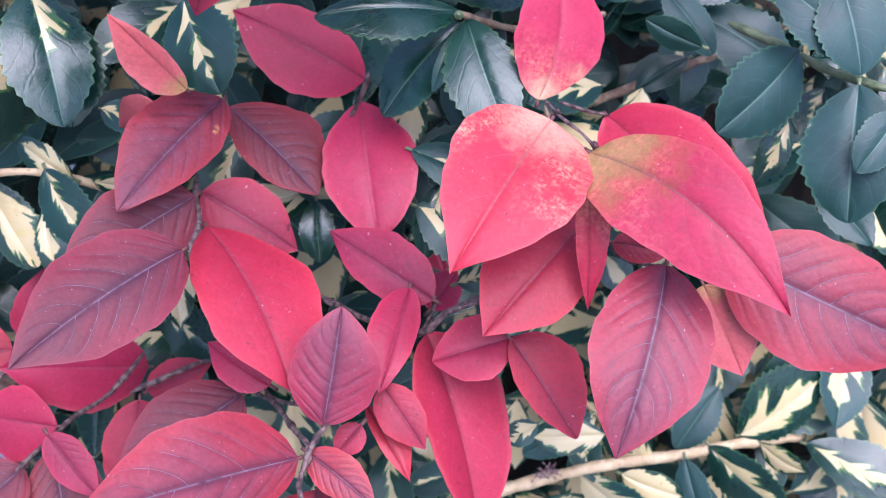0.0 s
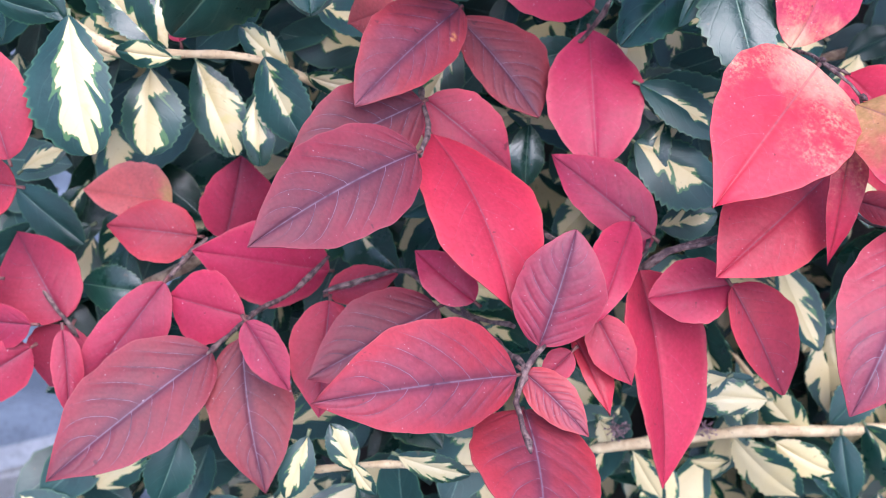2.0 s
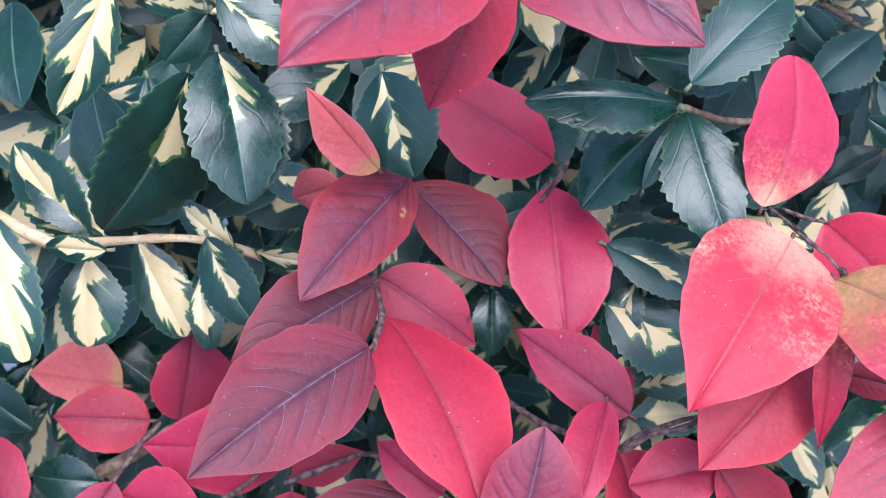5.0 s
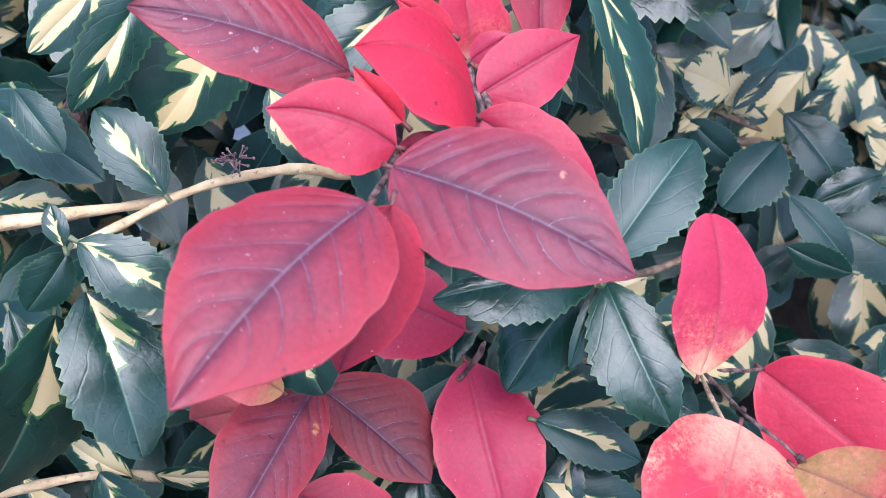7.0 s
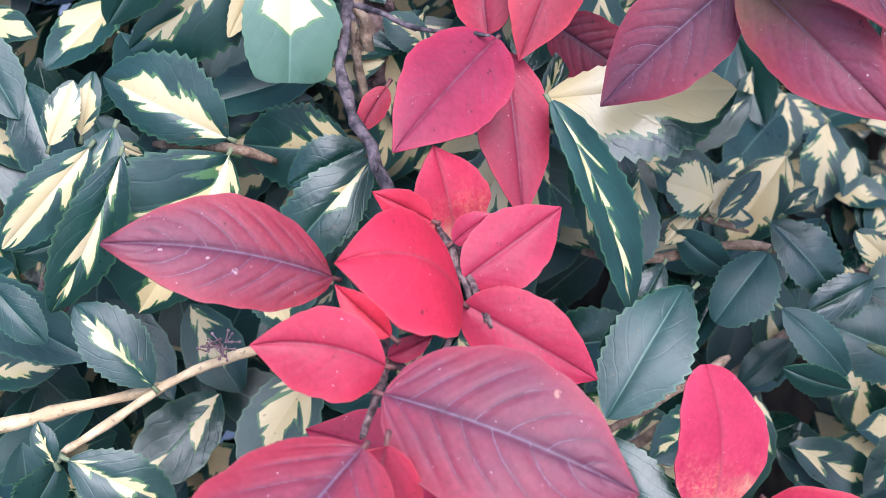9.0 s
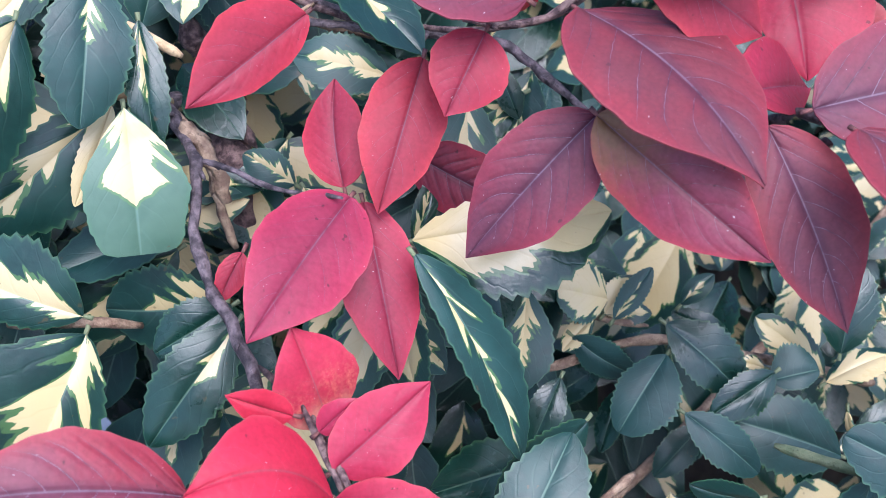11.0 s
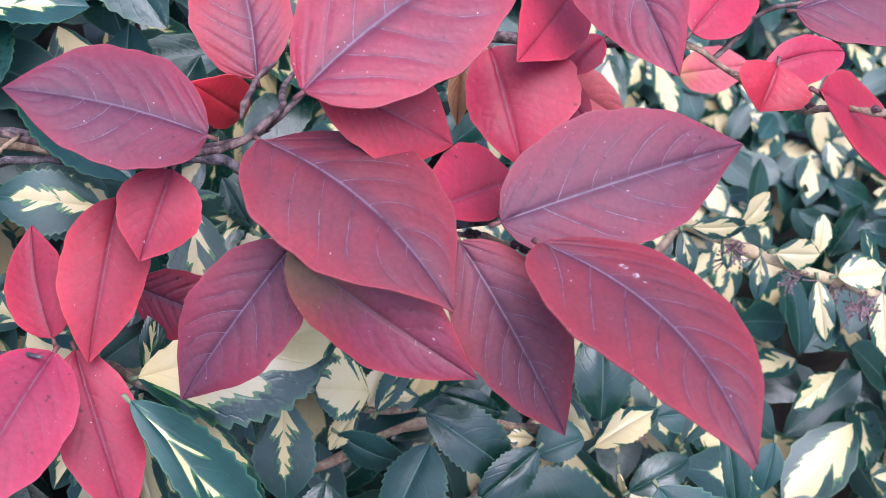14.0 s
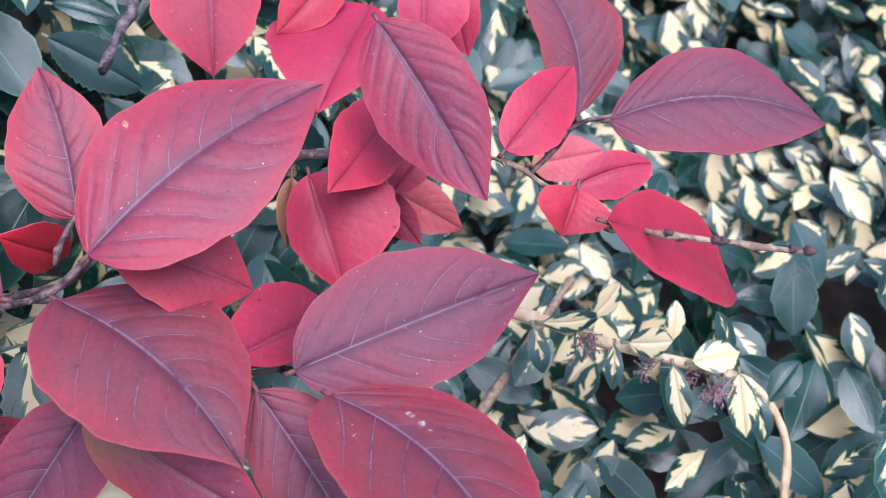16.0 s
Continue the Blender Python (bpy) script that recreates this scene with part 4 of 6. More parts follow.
red_leaf(b_side, (-0.0046, 0.3610, 1.2145), (-0.0312, 0.3342, 1.2049), 0.0221, (0.30, -0.58, 0.76), "md", peak=.4, sickle=0.007, lop=-0.01)
red_leaf(b_side, (-0.0015, 0.3685, 1.2080), (-0.0036, 0.3451, 1.1777), 0.0169, (0.17, -0.78, 0.60), "md", sickle=0.005, lop=0.02)
red_leaf(b_side, (-0.0049, 0.3707, 1.2115), (-0.0009, 0.3864, 1.2290), 0.0145, (-0.30, -0.67, 0.68), "md", sickle=-0.036, lop=0.00)
red_leaf(lower_twig, (0.0176, 0.3782, 1.2329), (0.0004, 0.3625, 1.2080), 0.0176, (0.07, -0.86, 0.50), "md", sickle=0.005, lop=0.03)
red_leaf(lower_twig, (0.0294, 0.3685, 1.2401), (0.0173, 0.3609, 1.2276), 0.0167, (0.01, -0.85, 0.52), "md", sickle=0.000, lop=-0.02)
red_leaf(b_lichen, (-0.0038, 0.3885, 1.2440), (-0.0324, 0.3732, 1.2362), 0.0167, (0.42, -0.82, 0.39), "md", sickle=0.000, lop=0.28)
red_leaf(b_grey, (-0.0289, 0.3673, 1.2037), (-0.0365, 0.3633, 1.1952), 0.0063, (-0.03, -0.89, 0.45), "md")
red_leaf(node_twig, (0.0456, 0.3502, 1.2258), (0.0152, 0.3493, 1.2008), 0.0215, (-0.34, -0.83, 0.44), "pu", sickle=0.012, lop=-0.03)
red_leaf(node_twig, (0.0441, 0.3449, 1.2287), (0.0678, 0.3194, 1.2034), 0.0207, (-0.41, -0.81, 0.43), "ol", sickle=0.000, lop=0.00)
red_leaf(lower_twig, (0.0472, 0.3608, 1.2441), (0.0661, 0.3188, 1.2212), 0.0372, (0.29, -0.35, 0.89), "wi", point=1.1, sickle=-0.066, lop=0.05)
red_leaf(node_twig, (0.0745, 0.3352, 1.2232), (0.0815, 0.3141, 1.1858), 0.0212, (-0.06, -0.87, 0.49), "pu", sickle=-0.012, lop=-0.03)
red_leaf(node_twig, (0.0858, 0.3212, 1.2266), (0.0972, 0.2706, 1.2080), 0.0348, (0.36, -0.23, 0.90), "dk_white", point=1.1, sickle=-0.114, lop=0.03)
red_leaf(node_twig, (0.0824, 0.3324, 1.2263), (0.1345, 0.3315, 1.2237), 0.0276, (0.02, -0.73, 0.69), "pu", sickle=-0.001, lop=-0.05)
red_leaf(lower_twig, (0.0378, 0.3648, 1.2469), (0.0053, 0.3748, 1.2646), 0.0274, (0.28, -0.56, 0.78), "pu", sickle=0.020, lop=0.04)
red_leaf(b_rise, (0.0562, 0.3534, 1.2550), (0.1116, 0.3692, 1.2615), 0.0344, (0.05, -0.54, 0.84), "dk_tan", sickle=-0.044, lop=0.02)
red_leaf(b_rise, (0.0593, 0.3622, 1.2533), (0.0825, 0.3542, 1.2323), 0.0198, (0.16, -0.81, 0.56), "md", peak=.55, sickle=0.000, lop=0.00)
red_leaf(lower_twig, (0.0555, 0.4075, 1.2345), (0.0612, 0.4344, 1.2608), 0.0234, (-0.03, -0.69, 0.72), "dk", sickle=0.043, lop=-0.16)
red_leaf(lower_twig, (0.0496, 0.4045, 1.2278), (0.0398, 0.3900, 1.2464), 0.0124, (0.50, -0.75, -0.42), "sc", sickle=0.000, lop=0.11)
red_leaf(node_twig, (0.0737, 0.3423, 1.2276), (0.1000, 0.3677, 1.2098), 0.0170, (0.71, -0.49, 0.50), "md", sickle=0.000, lop=-0.25)
red_leaf(upper_twig, (0.1076, 0.3945, 1.2288), (0.1039, 0.3756, 1.2070), 0.0268, (-0.20, -0.72, 0.66), "br", sickle=0.000, lop=-0.35)
red_leaf(upper_twig, (0.1230, 0.3992, 1.2144), (0.1275, 0.3875, 1.2024), 0.0089, (-0.26, -0.74, 0.62), "md")
red_leaf(upper_twig, (0.1291, 0.4134, 1.2059), (0.1427, 0.3998, 1.1927), 0.0133, (-0.29, -0.80, 0.52), "sal")
red_leaf(upper_twig, (0.1332, 0.4003, 1.2335), (0.1075, 0.3780, 1.2322), 0.0183, (0.51, -0.62, 0.60), "br")
red_leaf(upper_twig, (0.1364, 0.3951, 1.2212), (0.1235, 0.3911, 1.2173), 0.0082, (0.06, -0.78, 0.63), "br")
red_leaf(upper_twig, (0.1315, 0.3885, 1.2613), (0.1370, 0.3599, 1.2256), 0.0243, (-0.34, -0.76, 0.56), "dk", sickle=-0.018, lop=0.06)
red_leaf(upper_twig, (0.1521, 0.4656, 1.2315), (0.1230, 0.4393, 1.2197), 0.0345, (0.01, -0.44, 0.90), "br", sickle=0.000, lop=0.35)
red_leaf(b_high, (0.1137, 0.4613, 1.2671), (0.1005, 0.4436, 1.2386), 0.0289, (-0.04, -0.86, 0.52), "md", sickle=0.000, lop=0.11)
red_leaf(upper_twig, (0.1610, 0.4372, 1.2489), (0.1513, 0.4264, 1.2294), 0.0187, (-0.17, -0.82, 0.55), "br", sickle=0.000, lop=-0.29)
red_leaf(upper_twig, (0.1715, 0.4495, 1.2412), (0.1677, 0.4378, 1.2189), 0.0141, (-0.32, -0.82, 0.48), "br")
red_leaf(b_high, (0.1475, 0.4700, 1.2440), (0.1236, 0.4642, 1.2342), 0.0159, (0.02, -0.88, 0.48), "br")
red_leaf(upper_twig, (0.1977, 0.4388, 1.1869), (0.2010, 0.4663, 1.2254), 0.0295, (0.14, -0.80, 0.58), "pu", peak=.48, point=0.85, sickle=0.140, lop=0.18)
red_leaf(side_twig, (0.1768, 0.3747, 1.2226), (0.2253, 0.3587, 1.2074), 0.0276, (0.03, -0.65, 0.76), "pu", peak=.45, point=0.85, sickle=-0.104, lop=0.07)
red_leaf(end_twig, (0.1498, 0.3760, 1.2257), (0.1765, 0.3908, 1.2307), 0.0159, (0.26, -0.71, 0.65), "br", point=0.75, sickle=0.000, lop=0.12)
red_leaf(upper_twig, (0.1827, 0.4440, 1.1737), (0.2059, 0.4419, 1.1696), 0.0143, (-0.01, -0.91, 0.41), "sal")
red_leaf(end_twig, (0.1553, 0.3566, 1.2219), (0.1757, 0.3561, 1.2197), 0.0107, (0.04, -0.81, 0.58), "br", peak=.5, point=.5, sickle=-0.053, lop=0.19)
red_leaf(end_twig, (0.1528, 0.3468, 1.2281), (0.1456, 0.3431, 1.2215), 0.0163, (-0.44, -0.89, 0.16), "br", fold=.3, sickle=0.000, lop=-0.04)
red_leaf(end_twig, (0.1492, 0.3272, 1.2323), (0.1926, 0.3525, 1.1737), 0.0239, (0.76, -0.54, 0.37), "br", peak=.5, point=1.1, sickle=0.000, lop=-0.19)
red_leaf(b_lichen, (0.0136, 0.3888, 1.2048), (0.0344, 0.3792, 1.1894), 0.0166, (-0.20, -0.93, 0.31), "dk")
red_leaf(t_left_three, (-0.1756, 0.2951, 1.0528), (-0.1980, 0.3029, 1.0479), 0.0191, (-0.35, -0.78, 0.52), "md", sickle=0.000, lop=-0.18)
red_leaf(t_left_three, (-0.1810, 0.2875, 1.0260), (-0.1991, 0.2953, 1.0191), 0.0136, (-0.45, -0.75, 0.48), "md", sickle=0.000, lop=-0.00)
red_leaf(t_left_three, (-0.1708, 0.2831, 1.0055), (-0.1918, 0.2714, 0.9932), 0.0171, (0.34, -0.85, 0.39), "md", sickle=0.000, lop=-0.10)
red_leaf(t_left_three, (-0.1570, 0.2738, 1.0215), (-0.1518, 0.2599, 1.0019), 0.0088, (0.32, -0.73, 0.60), "md")
red_leaf(t_mid, (-0.0751, 0.3114, 1.1132), (-0.0889, 0.3235, 1.1017), 0.0126, (-0.60, -0.79, -0.11), "sal")
red_leaf(t_left_two, (-0.1400, 0.3382, 1.0831), (-0.1449, 0.3471, 1.0932), 0.0098, (0.08, -0.73, 0.68), "pk")
red_leaf(b_red, (-0.1442, 0.3452, 1.0923), (-0.1450, 0.3499, 1.1000), 0.0054, (0.29, -0.80, 0.52), "pk")
red_leaf(upper_twig, (0.1059, 0.4095, 1.2213), (0.0982, 0.4016, 1.2077), 0.0060, (-0.18, -0.80, 0.57), "bn", fold=.3)
bud(end_twig, (0.1580, 0.3428, 1.2182), (0.14, -1.04, 0.55), 0.0017)
bud(end_twig, (0.1613, 0.3259, 1.2240), (0.35, -1.05, 0.40), 0.0016)
bud(end_twig, (0.1627, 0.3245, 1.2227), (0.69, -0.73, -0.37), 0.0013)
bud(end_twig, (0.1685, 0.3203, 1.2219), (0.84, -0.73, -0.07), 0.0017)
bud(end_twig, (0.1697, 0.3195, 1.2215), (0.93, -0.48, -0.22), 0.0016)
bud(end_twig, (0.1823, 0.3144, 1.2162), (0.94, -0.47, -0.21), 0.0016)
bud(end_twig, (0.1853, 0.3132, 1.2149), (0.94, -0.47, -0.21), 0.0019)
bud(node_twig, (0.0826, 0.3559, 1.2094), (0.91, -0.67, 0.14), 0.0018)
bud(node_twig, (0.0838, 0.3543, 1.2097), (0.30, -1.06, 0.42), 0.0016)
bud(node_twig, (0.0871, 0.3409, 1.2135), (0.30, -1.06, 0.42), 0.0016)
bud(node_twig, (0.0880, 0.3374, 1.2146), (0.30, -1.06, 0.42), 0.0021)
bud(s_orange_two, (0.0286, 0.2817, 1.1263), (0.09, -1.08, 0.46), 0.0014)
bud(s_orange_two, (0.0362, 0.2686, 1.1241), (0.57, -0.98, 0.01), 0.0015)


# ---------------------------------------------------------------- the evergreen behind it
evergreen = tagged(new("evergreen_shrub"), "dense variegated evergreen shrub with dark green and cream leaves", "shrub")
evergreen.location = (0.1, 0.6, 0.0)
bpy.context.view_layer.update()


def shoot(pts, r0, r1, mat=BARK_PALE):
    global count
    count += 1
    return child(new("stem", tube_mesh("stem", pts, r0, r1, mat, seed=count, knots=False)), evergreen, Matrix())


def variegated(leaf, tone, seed, cream=None):
    """How far the cream reaches into the -x half, into the +x half, and along the blade."""
    rnd = random.Random(seed * 13)
    c = CREAM[tone]
    leaf.color = (*(cream or (c + rnd.uniform(-0.22, 0.22), c + rnd.uniform(-0.22, 0.22), rnd.uniform(0.6, 0.95))), 1.0)
    return leaf


def green_leaf(stem, base, tip, width, normal, tone, peak=0.5, fold=0.07, bend=0.08, curl=0.10, point=0.66, sickle=None, lop=0.0, cream=None):
    global count
    count += 1
    length = (Vector(tip) - Vector(base)).length
    me = leaf_mesh("leaf", length, width, peak, fold, bend, (GREEN[tone], PETIOLE_GREEN), stalk=0.002, stalk_r=0.0005, tipness=point, teeth=0.012 if tone == "w" else 0.045, rows=39, seed=count, curl=curl, wave=0.014, sickle=sickle, lop=lop)
    sway = Matrix.Rotation(random.Random(count * 7).gauss(0, 0.30) if sickle is None else 0.0, 4, "Y")
    ob = variegated(child(new("leaf", me), stem, leaf_pose(base, tip, normal) @ sway), tone, count, cream)
    return tagged(ob, "pale underside of a turned leaf with white patches" if tone == "w" else "")


hang_stem = shoot([(-0.1799, 0.3215, 1.1008), (-0.1680, 0.3182, 1.0956), (-0.1514, 0.3149, 1.0885), (-0.1360, 0.3164, 1.0893), (-0.1209, 0.3199, 1.0895), (-0.1105, 0.3239, 1.0867), (-0.0995, 0.3283, 1.0806), (-0.0880, 0.3328, 1.0729)], 0.0016, 0.0012, BARK_PALE)
low_stem = shoot([(0.0013, 0.3185, 0.9645), (0.0183, 0.3207, 0.9683), (0.0429, 0.3239, 0.9739), (0.0580, 0.3253, 0.9766), (0.0817, 0.3307, 0.9761), (0.1040, 0.3364, 0.9763), (0.1283, 0.3455, 0.9724)], 0.0022, 0.0019, BARK_PALE)
left_stem = shoot([(-0.1341, 0.3347, 1.1510), (-0.1190, 0.3343, 1.1522), (-0.1081, 0.3359, 1.1524), (-0.0957, 0.3365, 1.1530), (-0.0859, 0.3358, 1.1551)], 0.0017, 0.0012, BARK_PALE)
left_two_stem = shoot([(-0.1080, 0.3224, 1.1516), (-0.1024, 0.3258, 1.1522), (-0.0973, 0.3293, 1.1527), (-0.0864, 0.3349, 1.1554), (-0.0765, 0.3384, 1.1566), (-0.0677, 0.3403, 1.1571), (-0.0579, 0.3426, 1.1564), (-0.0479, 0.3494, 1.1496)], 0.0009, 0.0012, BARK_PALE)
right_stem = shoot([(0.1514, 0.4143, 1.1528), (0.1574, 0.4046, 1.1524), (0.1648, 0.3995, 1.1480), (0.1778, 0.3924, 1.1384), (0.1948, 0.3855, 1.1273), (0.2069, 0.3814, 1.1190), (0.2145, 0.3767, 1.1075), (0.2159, 0.3712, 1.0927), (0.2093, 0.3659, 1.0743)], 0.0021, 0.0011, BARK_PALE)
whorl_stem = shoot([(0.0484, 0.3515, 1.1250), (0.0272, 0.3398, 1.1246), (0.0143, 0.3265, 1.1315), (0.0053, 0.3157, 1.1386)], 0.0011, 0.001, BARK_TWIG)
mid_stem = shoot([(0.0005, 0.3980, 1.1813), (0.0080, 0.3777, 1.1865), (0.0118, 0.3783, 1.1837)], 0.0014, 0.0012, BARK_TWIG)
cream_stem = shoot([(-0.0841, 0.3857, 1.1885), (-0.0746, 0.3805, 1.1897), (-0.0640, 0.3807, 1.1864), (-0.0564, 0.3857, 1.1794)], 0.0014, 0.0012, BARK_TWIG)
top_stem = shoot([(-0.0625, 0.4085, 1.2359), (-0.0513, 0.4071, 1.2298), (-0.0480, 0.4070, 1.2278), (-0.0379, 0.4201, 1.2169)], 0.0014, 0.0014, BARK_PALE)
down_stem = shoot([(0.0215, 0.3949, 1.1341), (0.0386, 0.3906, 1.1312), (0.0687, 0.3944, 1.1285), (0.0975, 0.3852, 1.1195), (0.1275, 0.3772, 1.1068)], 0.0015, 0.0015, BARK_TWIG)
bottom_stem = shoot([(0.0527, 0.4007, 1.1384), (0.0598, 0.3960, 1.1367), (0.0701, 0.3971, 1.1309)], 0.0009, 0.0009, BARK_TWIG)
under_stem = shoot([(-0.0854, 0.2682, 0.9863), (-0.0628, 0.2670, 0.9941), (-0.0385, 0.2715, 0.9924), (-0.0148, 0.2749, 0.9983)], 0.0012, 0.0011, BARK_PALE)
sky_stem = shoot([(0.0844, 0.3500, 1.1230), (0.1001, 0.3381, 1.1192), (0.1107, 0.3282, 1.1166), (0.1227, 0.3165, 1.1167)], 0.0013, 0.0013, PETIOLE_GREEN)
lowside_stem = shoot([(0.0669, 0.3848, 1.0070), (0.0703, 0.3777, 1.0050), (0.0746, 0.3707, 1.0033), (0.0814, 0.3614, 0.9977)], 0.0012, 0.0009, BARK_PALE)
lowrise_stem = shoot([(0.0481, 0.3542, 0.9853), (0.0525, 0.3474, 0.9839), (0.0577, 0.3426, 0.9799), (0.0636, 0.3331, 0.9701)], 0.001, 0.001, BARK_PALE)
yellow_stem = shoot([(-0.0428, 0.4139, 1.2411), (-0.0379, 0.4115, 1.2374), (-0.0320, 0.4103, 1.2316)], 0.0013, 0.001, BARK_PALE)
green_leaf(whorl_stem, (0.0054, 0.3183, 1.1378), (-0.0319, 0.3109, 1.1394), 0.0148, (0.05, -0.55, 0.83), "g", sickle=0.000, lop=-0.35)
green_leaf(whorl_stem, (0.0066, 0.3198, 1.1341), (-0.0018, 0.3091, 1.1192), 0.0057, (-0.02, -0.60, 0.80), "g", sickle=0.000, lop=-0.21)
green_leaf(whorl_stem, (0.0074, 0.3181, 1.1359), (0.0183, 0.2944, 1.1127), 0.0193, (-0.10, -0.62, 0.78), "g", sickle=0.021, lop=0.10)
green_leaf(whorl_stem, (0.0062, 0.3284, 1.1308), (-0.0151, 0.3156, 1.1091), 0.0202, (-0.23, -0.72, 0.65), "g")
green_leaf(whorl_stem, (0.0101, 0.3152, 1.1455), (0.0189, 0.3214, 1.1563), 0.0081, (-0.05, -0.60, 0.80), "g", sickle=0.000, lop=0.07)
green_leaf(whorl_stem, (0.0063, 0.3124, 1.1459), (0.0289, 0.3309, 1.1635), 0.0187, (-0.05, -0.59, 0.81), "g", sickle=0.000, lop=0.06)
green_leaf(whorl_stem, (-0.0073, 0.3180, 1.0978), (0.0171, 0.3117, 1.0880), 0.0133, (-0.01, -0.87, 0.49), "s")
green_leaf(whorl_stem, (0.0016, 0.3176, 1.0878), (-0.0039, 0.3063, 1.0692), 0.0108, (-0.10, -0.84, 0.54), "s")
green_leaf(whorl_stem, (0.0046, 0.3159, 1.0759), (0.0157, 0.3161, 1.0757), 0.0072, (0.02, -0.80, 0.60), "s")
green_leaf(hang_stem, (-0.0354, 0.3237, 1.0781), (-0.0342, 0.3145, 1.0627), 0.0105, (-0.01, -0.94, 0.34), "g")
green_leaf(sky_stem, (0.1006, 0.3320, 1.1217), (0.0776, 0.3195, 1.1024), 0.0231, (-0.10, -0.99, -0.03), "g", sickle=0.000, lop=-0.02)
green_leaf(sky_stem, (0.0744, 0.3369, 1.1207), (0.0585, 0.3411, 1.1273), 0.0093, (-0.11, -0.99, 0.12), "g")
green_leaf(sky_stem, (0.1066, 0.3277, 1.1443), (0.1124, 0.3140, 1.1222), 0.0204, (-0.31, -0.95, 0.02), "g")
green_leaf(sky_stem, (0.1118, 0.3127, 1.1200), (0.1088, 0.2936, 1.0885), 0.0271, (-0.38, -0.93, -0.03), "g", sickle=0.000, lop=0.00)
green_leaf(sky_stem, (0.1206, 0.3020, 1.1174), (0.1083, 0.2933, 1.1039), 0.0123, (-0.11, -0.99, 0.07), "g")
green_leaf(low_stem, (0.1039, 0.3377, 0.9789), (0.1321, 0.3485, 0.9961), 0.0254, (-0.13, -0.99, 0.10), "c", sickle=0.000, lop=-0.20)
green_leaf(low_stem, (0.0547, 0.3228, 0.9916), (0.0311, 0.3225, 0.9906), 0.0118, (-0.02, -0.95, 0.31), "k")
green_leaf(low_stem, (0.0920, 0.3318, 0.9788), (0.1181, 0.3207, 0.9597), 0.0199, (-0.02, -1.00, -0.03), "s")
green_leaf(low_stem, (0.0955, 0.3426, 0.9958), (0.0808, 0.3317, 0.9777), 0.0142, (-0.18, -0.98, 0.05), "g")
green_leaf(low_stem, (0.1531, 0.3641, 0.9750), (0.1590, 0.3468, 0.9454), 0.0205, (-0.20, -0.98, -0.04), "k")
green_leaf(low_stem, (0.1108, 0.3364, 0.9763), (0.1276, 0.3309, 0.9676), 0.0103, (-0.01, -1.00, -0.01), "c")
green_leaf(low_stem, (0.0485, 0.3249, 0.9720), (0.0734, 0.3169, 0.9570), 0.0193, (0.01, -0.98, 0.20), "k")
green_leaf(low_stem, (0.0830, 0.3262, 0.9783), (0.0892, 0.3150, 0.9601), 0.0116, (-0.13, -0.99, -0.03), "g")
green_leaf(sky_stem, (0.1016, 0.3352, 1.0991), (0.0923, 0.3256, 1.0832), 0.0108, (-0.21, -0.90, 0.39), "s")
green_leaf(low_stem, (0.0507, 0.3300, 0.9938), (0.0283, 0.3234, 0.9825), 0.0135, (-0.09, -0.95, 0.30), "g")
green_leaf(low_stem, (0.1398, 0.3746, 0.9727), (0.1669, 0.3682, 0.9617), 0.0171, (0.00, -1.00, -0.02), "g")
green_leaf(low_stem, (0.1258, 0.3390, 0.9520), (0.1458, 0.3462, 0.9641), 0.0127, (-0.19, -0.97, 0.12), "s")
green_leaf(low_stem, (0.0618, 0.3236, 0.9737), (0.0826, 0.3195, 0.9674), 0.0115, (0.03, -1.00, 0.04), "k")
green_leaf(left_two_stem, (-0.1050, 0.3153, 1.1447), (-0.0948, 0.2931, 1.1165), 0.0225, (0.39, -0.78, 0.49), "s", sickle=0.000, lop=0.01, cream=(0.44, -0.36, 0.40))
green_leaf(left_two_stem, (-0.1127, 0.3170, 1.1379), (-0.1327, 0.3029, 1.1009), 0.0366, (0.77, -0.64, -0.03), "s", sickle=0.000, lop=-0.15, cream=(0.14, -0.36, 0.50))
green_leaf(left_two_stem, (-0.0664, 0.3180, 1.1411), (-0.0568, 0.3052, 1.1202), 0.0218, (-0.16, -0.95, 0.26), "s")
green_leaf(left_two_stem, (-0.1029, 0.3079, 1.1612), (-0.0838, 0.3031, 1.1487), 0.0136, (0.24, -0.84, 0.49), "c", sickle=0.000, lop=0.03, cream=(0.24, -0.01, 0.75))
green_leaf(left_two_stem, (-0.1076, 0.3169, 1.1534), (-0.1171, 0.3126, 1.1425), 0.0114, (0.17, -0.98, 0.01), "g")
green_leaf(left_two_stem, (-0.1067, 0.3113, 1.1584), (-0.1088, 0.3158, 1.1658), 0.0052, (0.13, -0.92, 0.37), "s")
green_leaf(left_two_stem, (-0.0885, 0.3331, 1.1572), (-0.1022, 0.3441, 1.1736), 0.0139, (0.24, -0.84, 0.48), "c", sickle=0.000, lop=0.05, cream=(0.14, 0.04, 0.90))
green_leaf(cream_stem, (-0.0877, 0.3578, 1.2005), (-0.1070, 0.3420, 1.1738), 0.0141, (0.13, -0.96, 0.24), "c", cream=(0.09, 0.04, 0.95))
green_leaf(cream_stem, (-0.0957, 0.3684, 1.1983), (-0.1176, 0.3584, 1.1816), 0.0134, (0.23, -0.97, 0.05), "c", cream=(0.44, 0.44, 1.00))
green_leaf(cream_stem, (-0.0665, 0.3738, 1.1888), (-0.0920, 0.3567, 1.1608), 0.0334, (0.12, -0.99, 0.12), "c", cream=(0.48, 0.24, 0.92), sickle=0.000, lop=0.35)
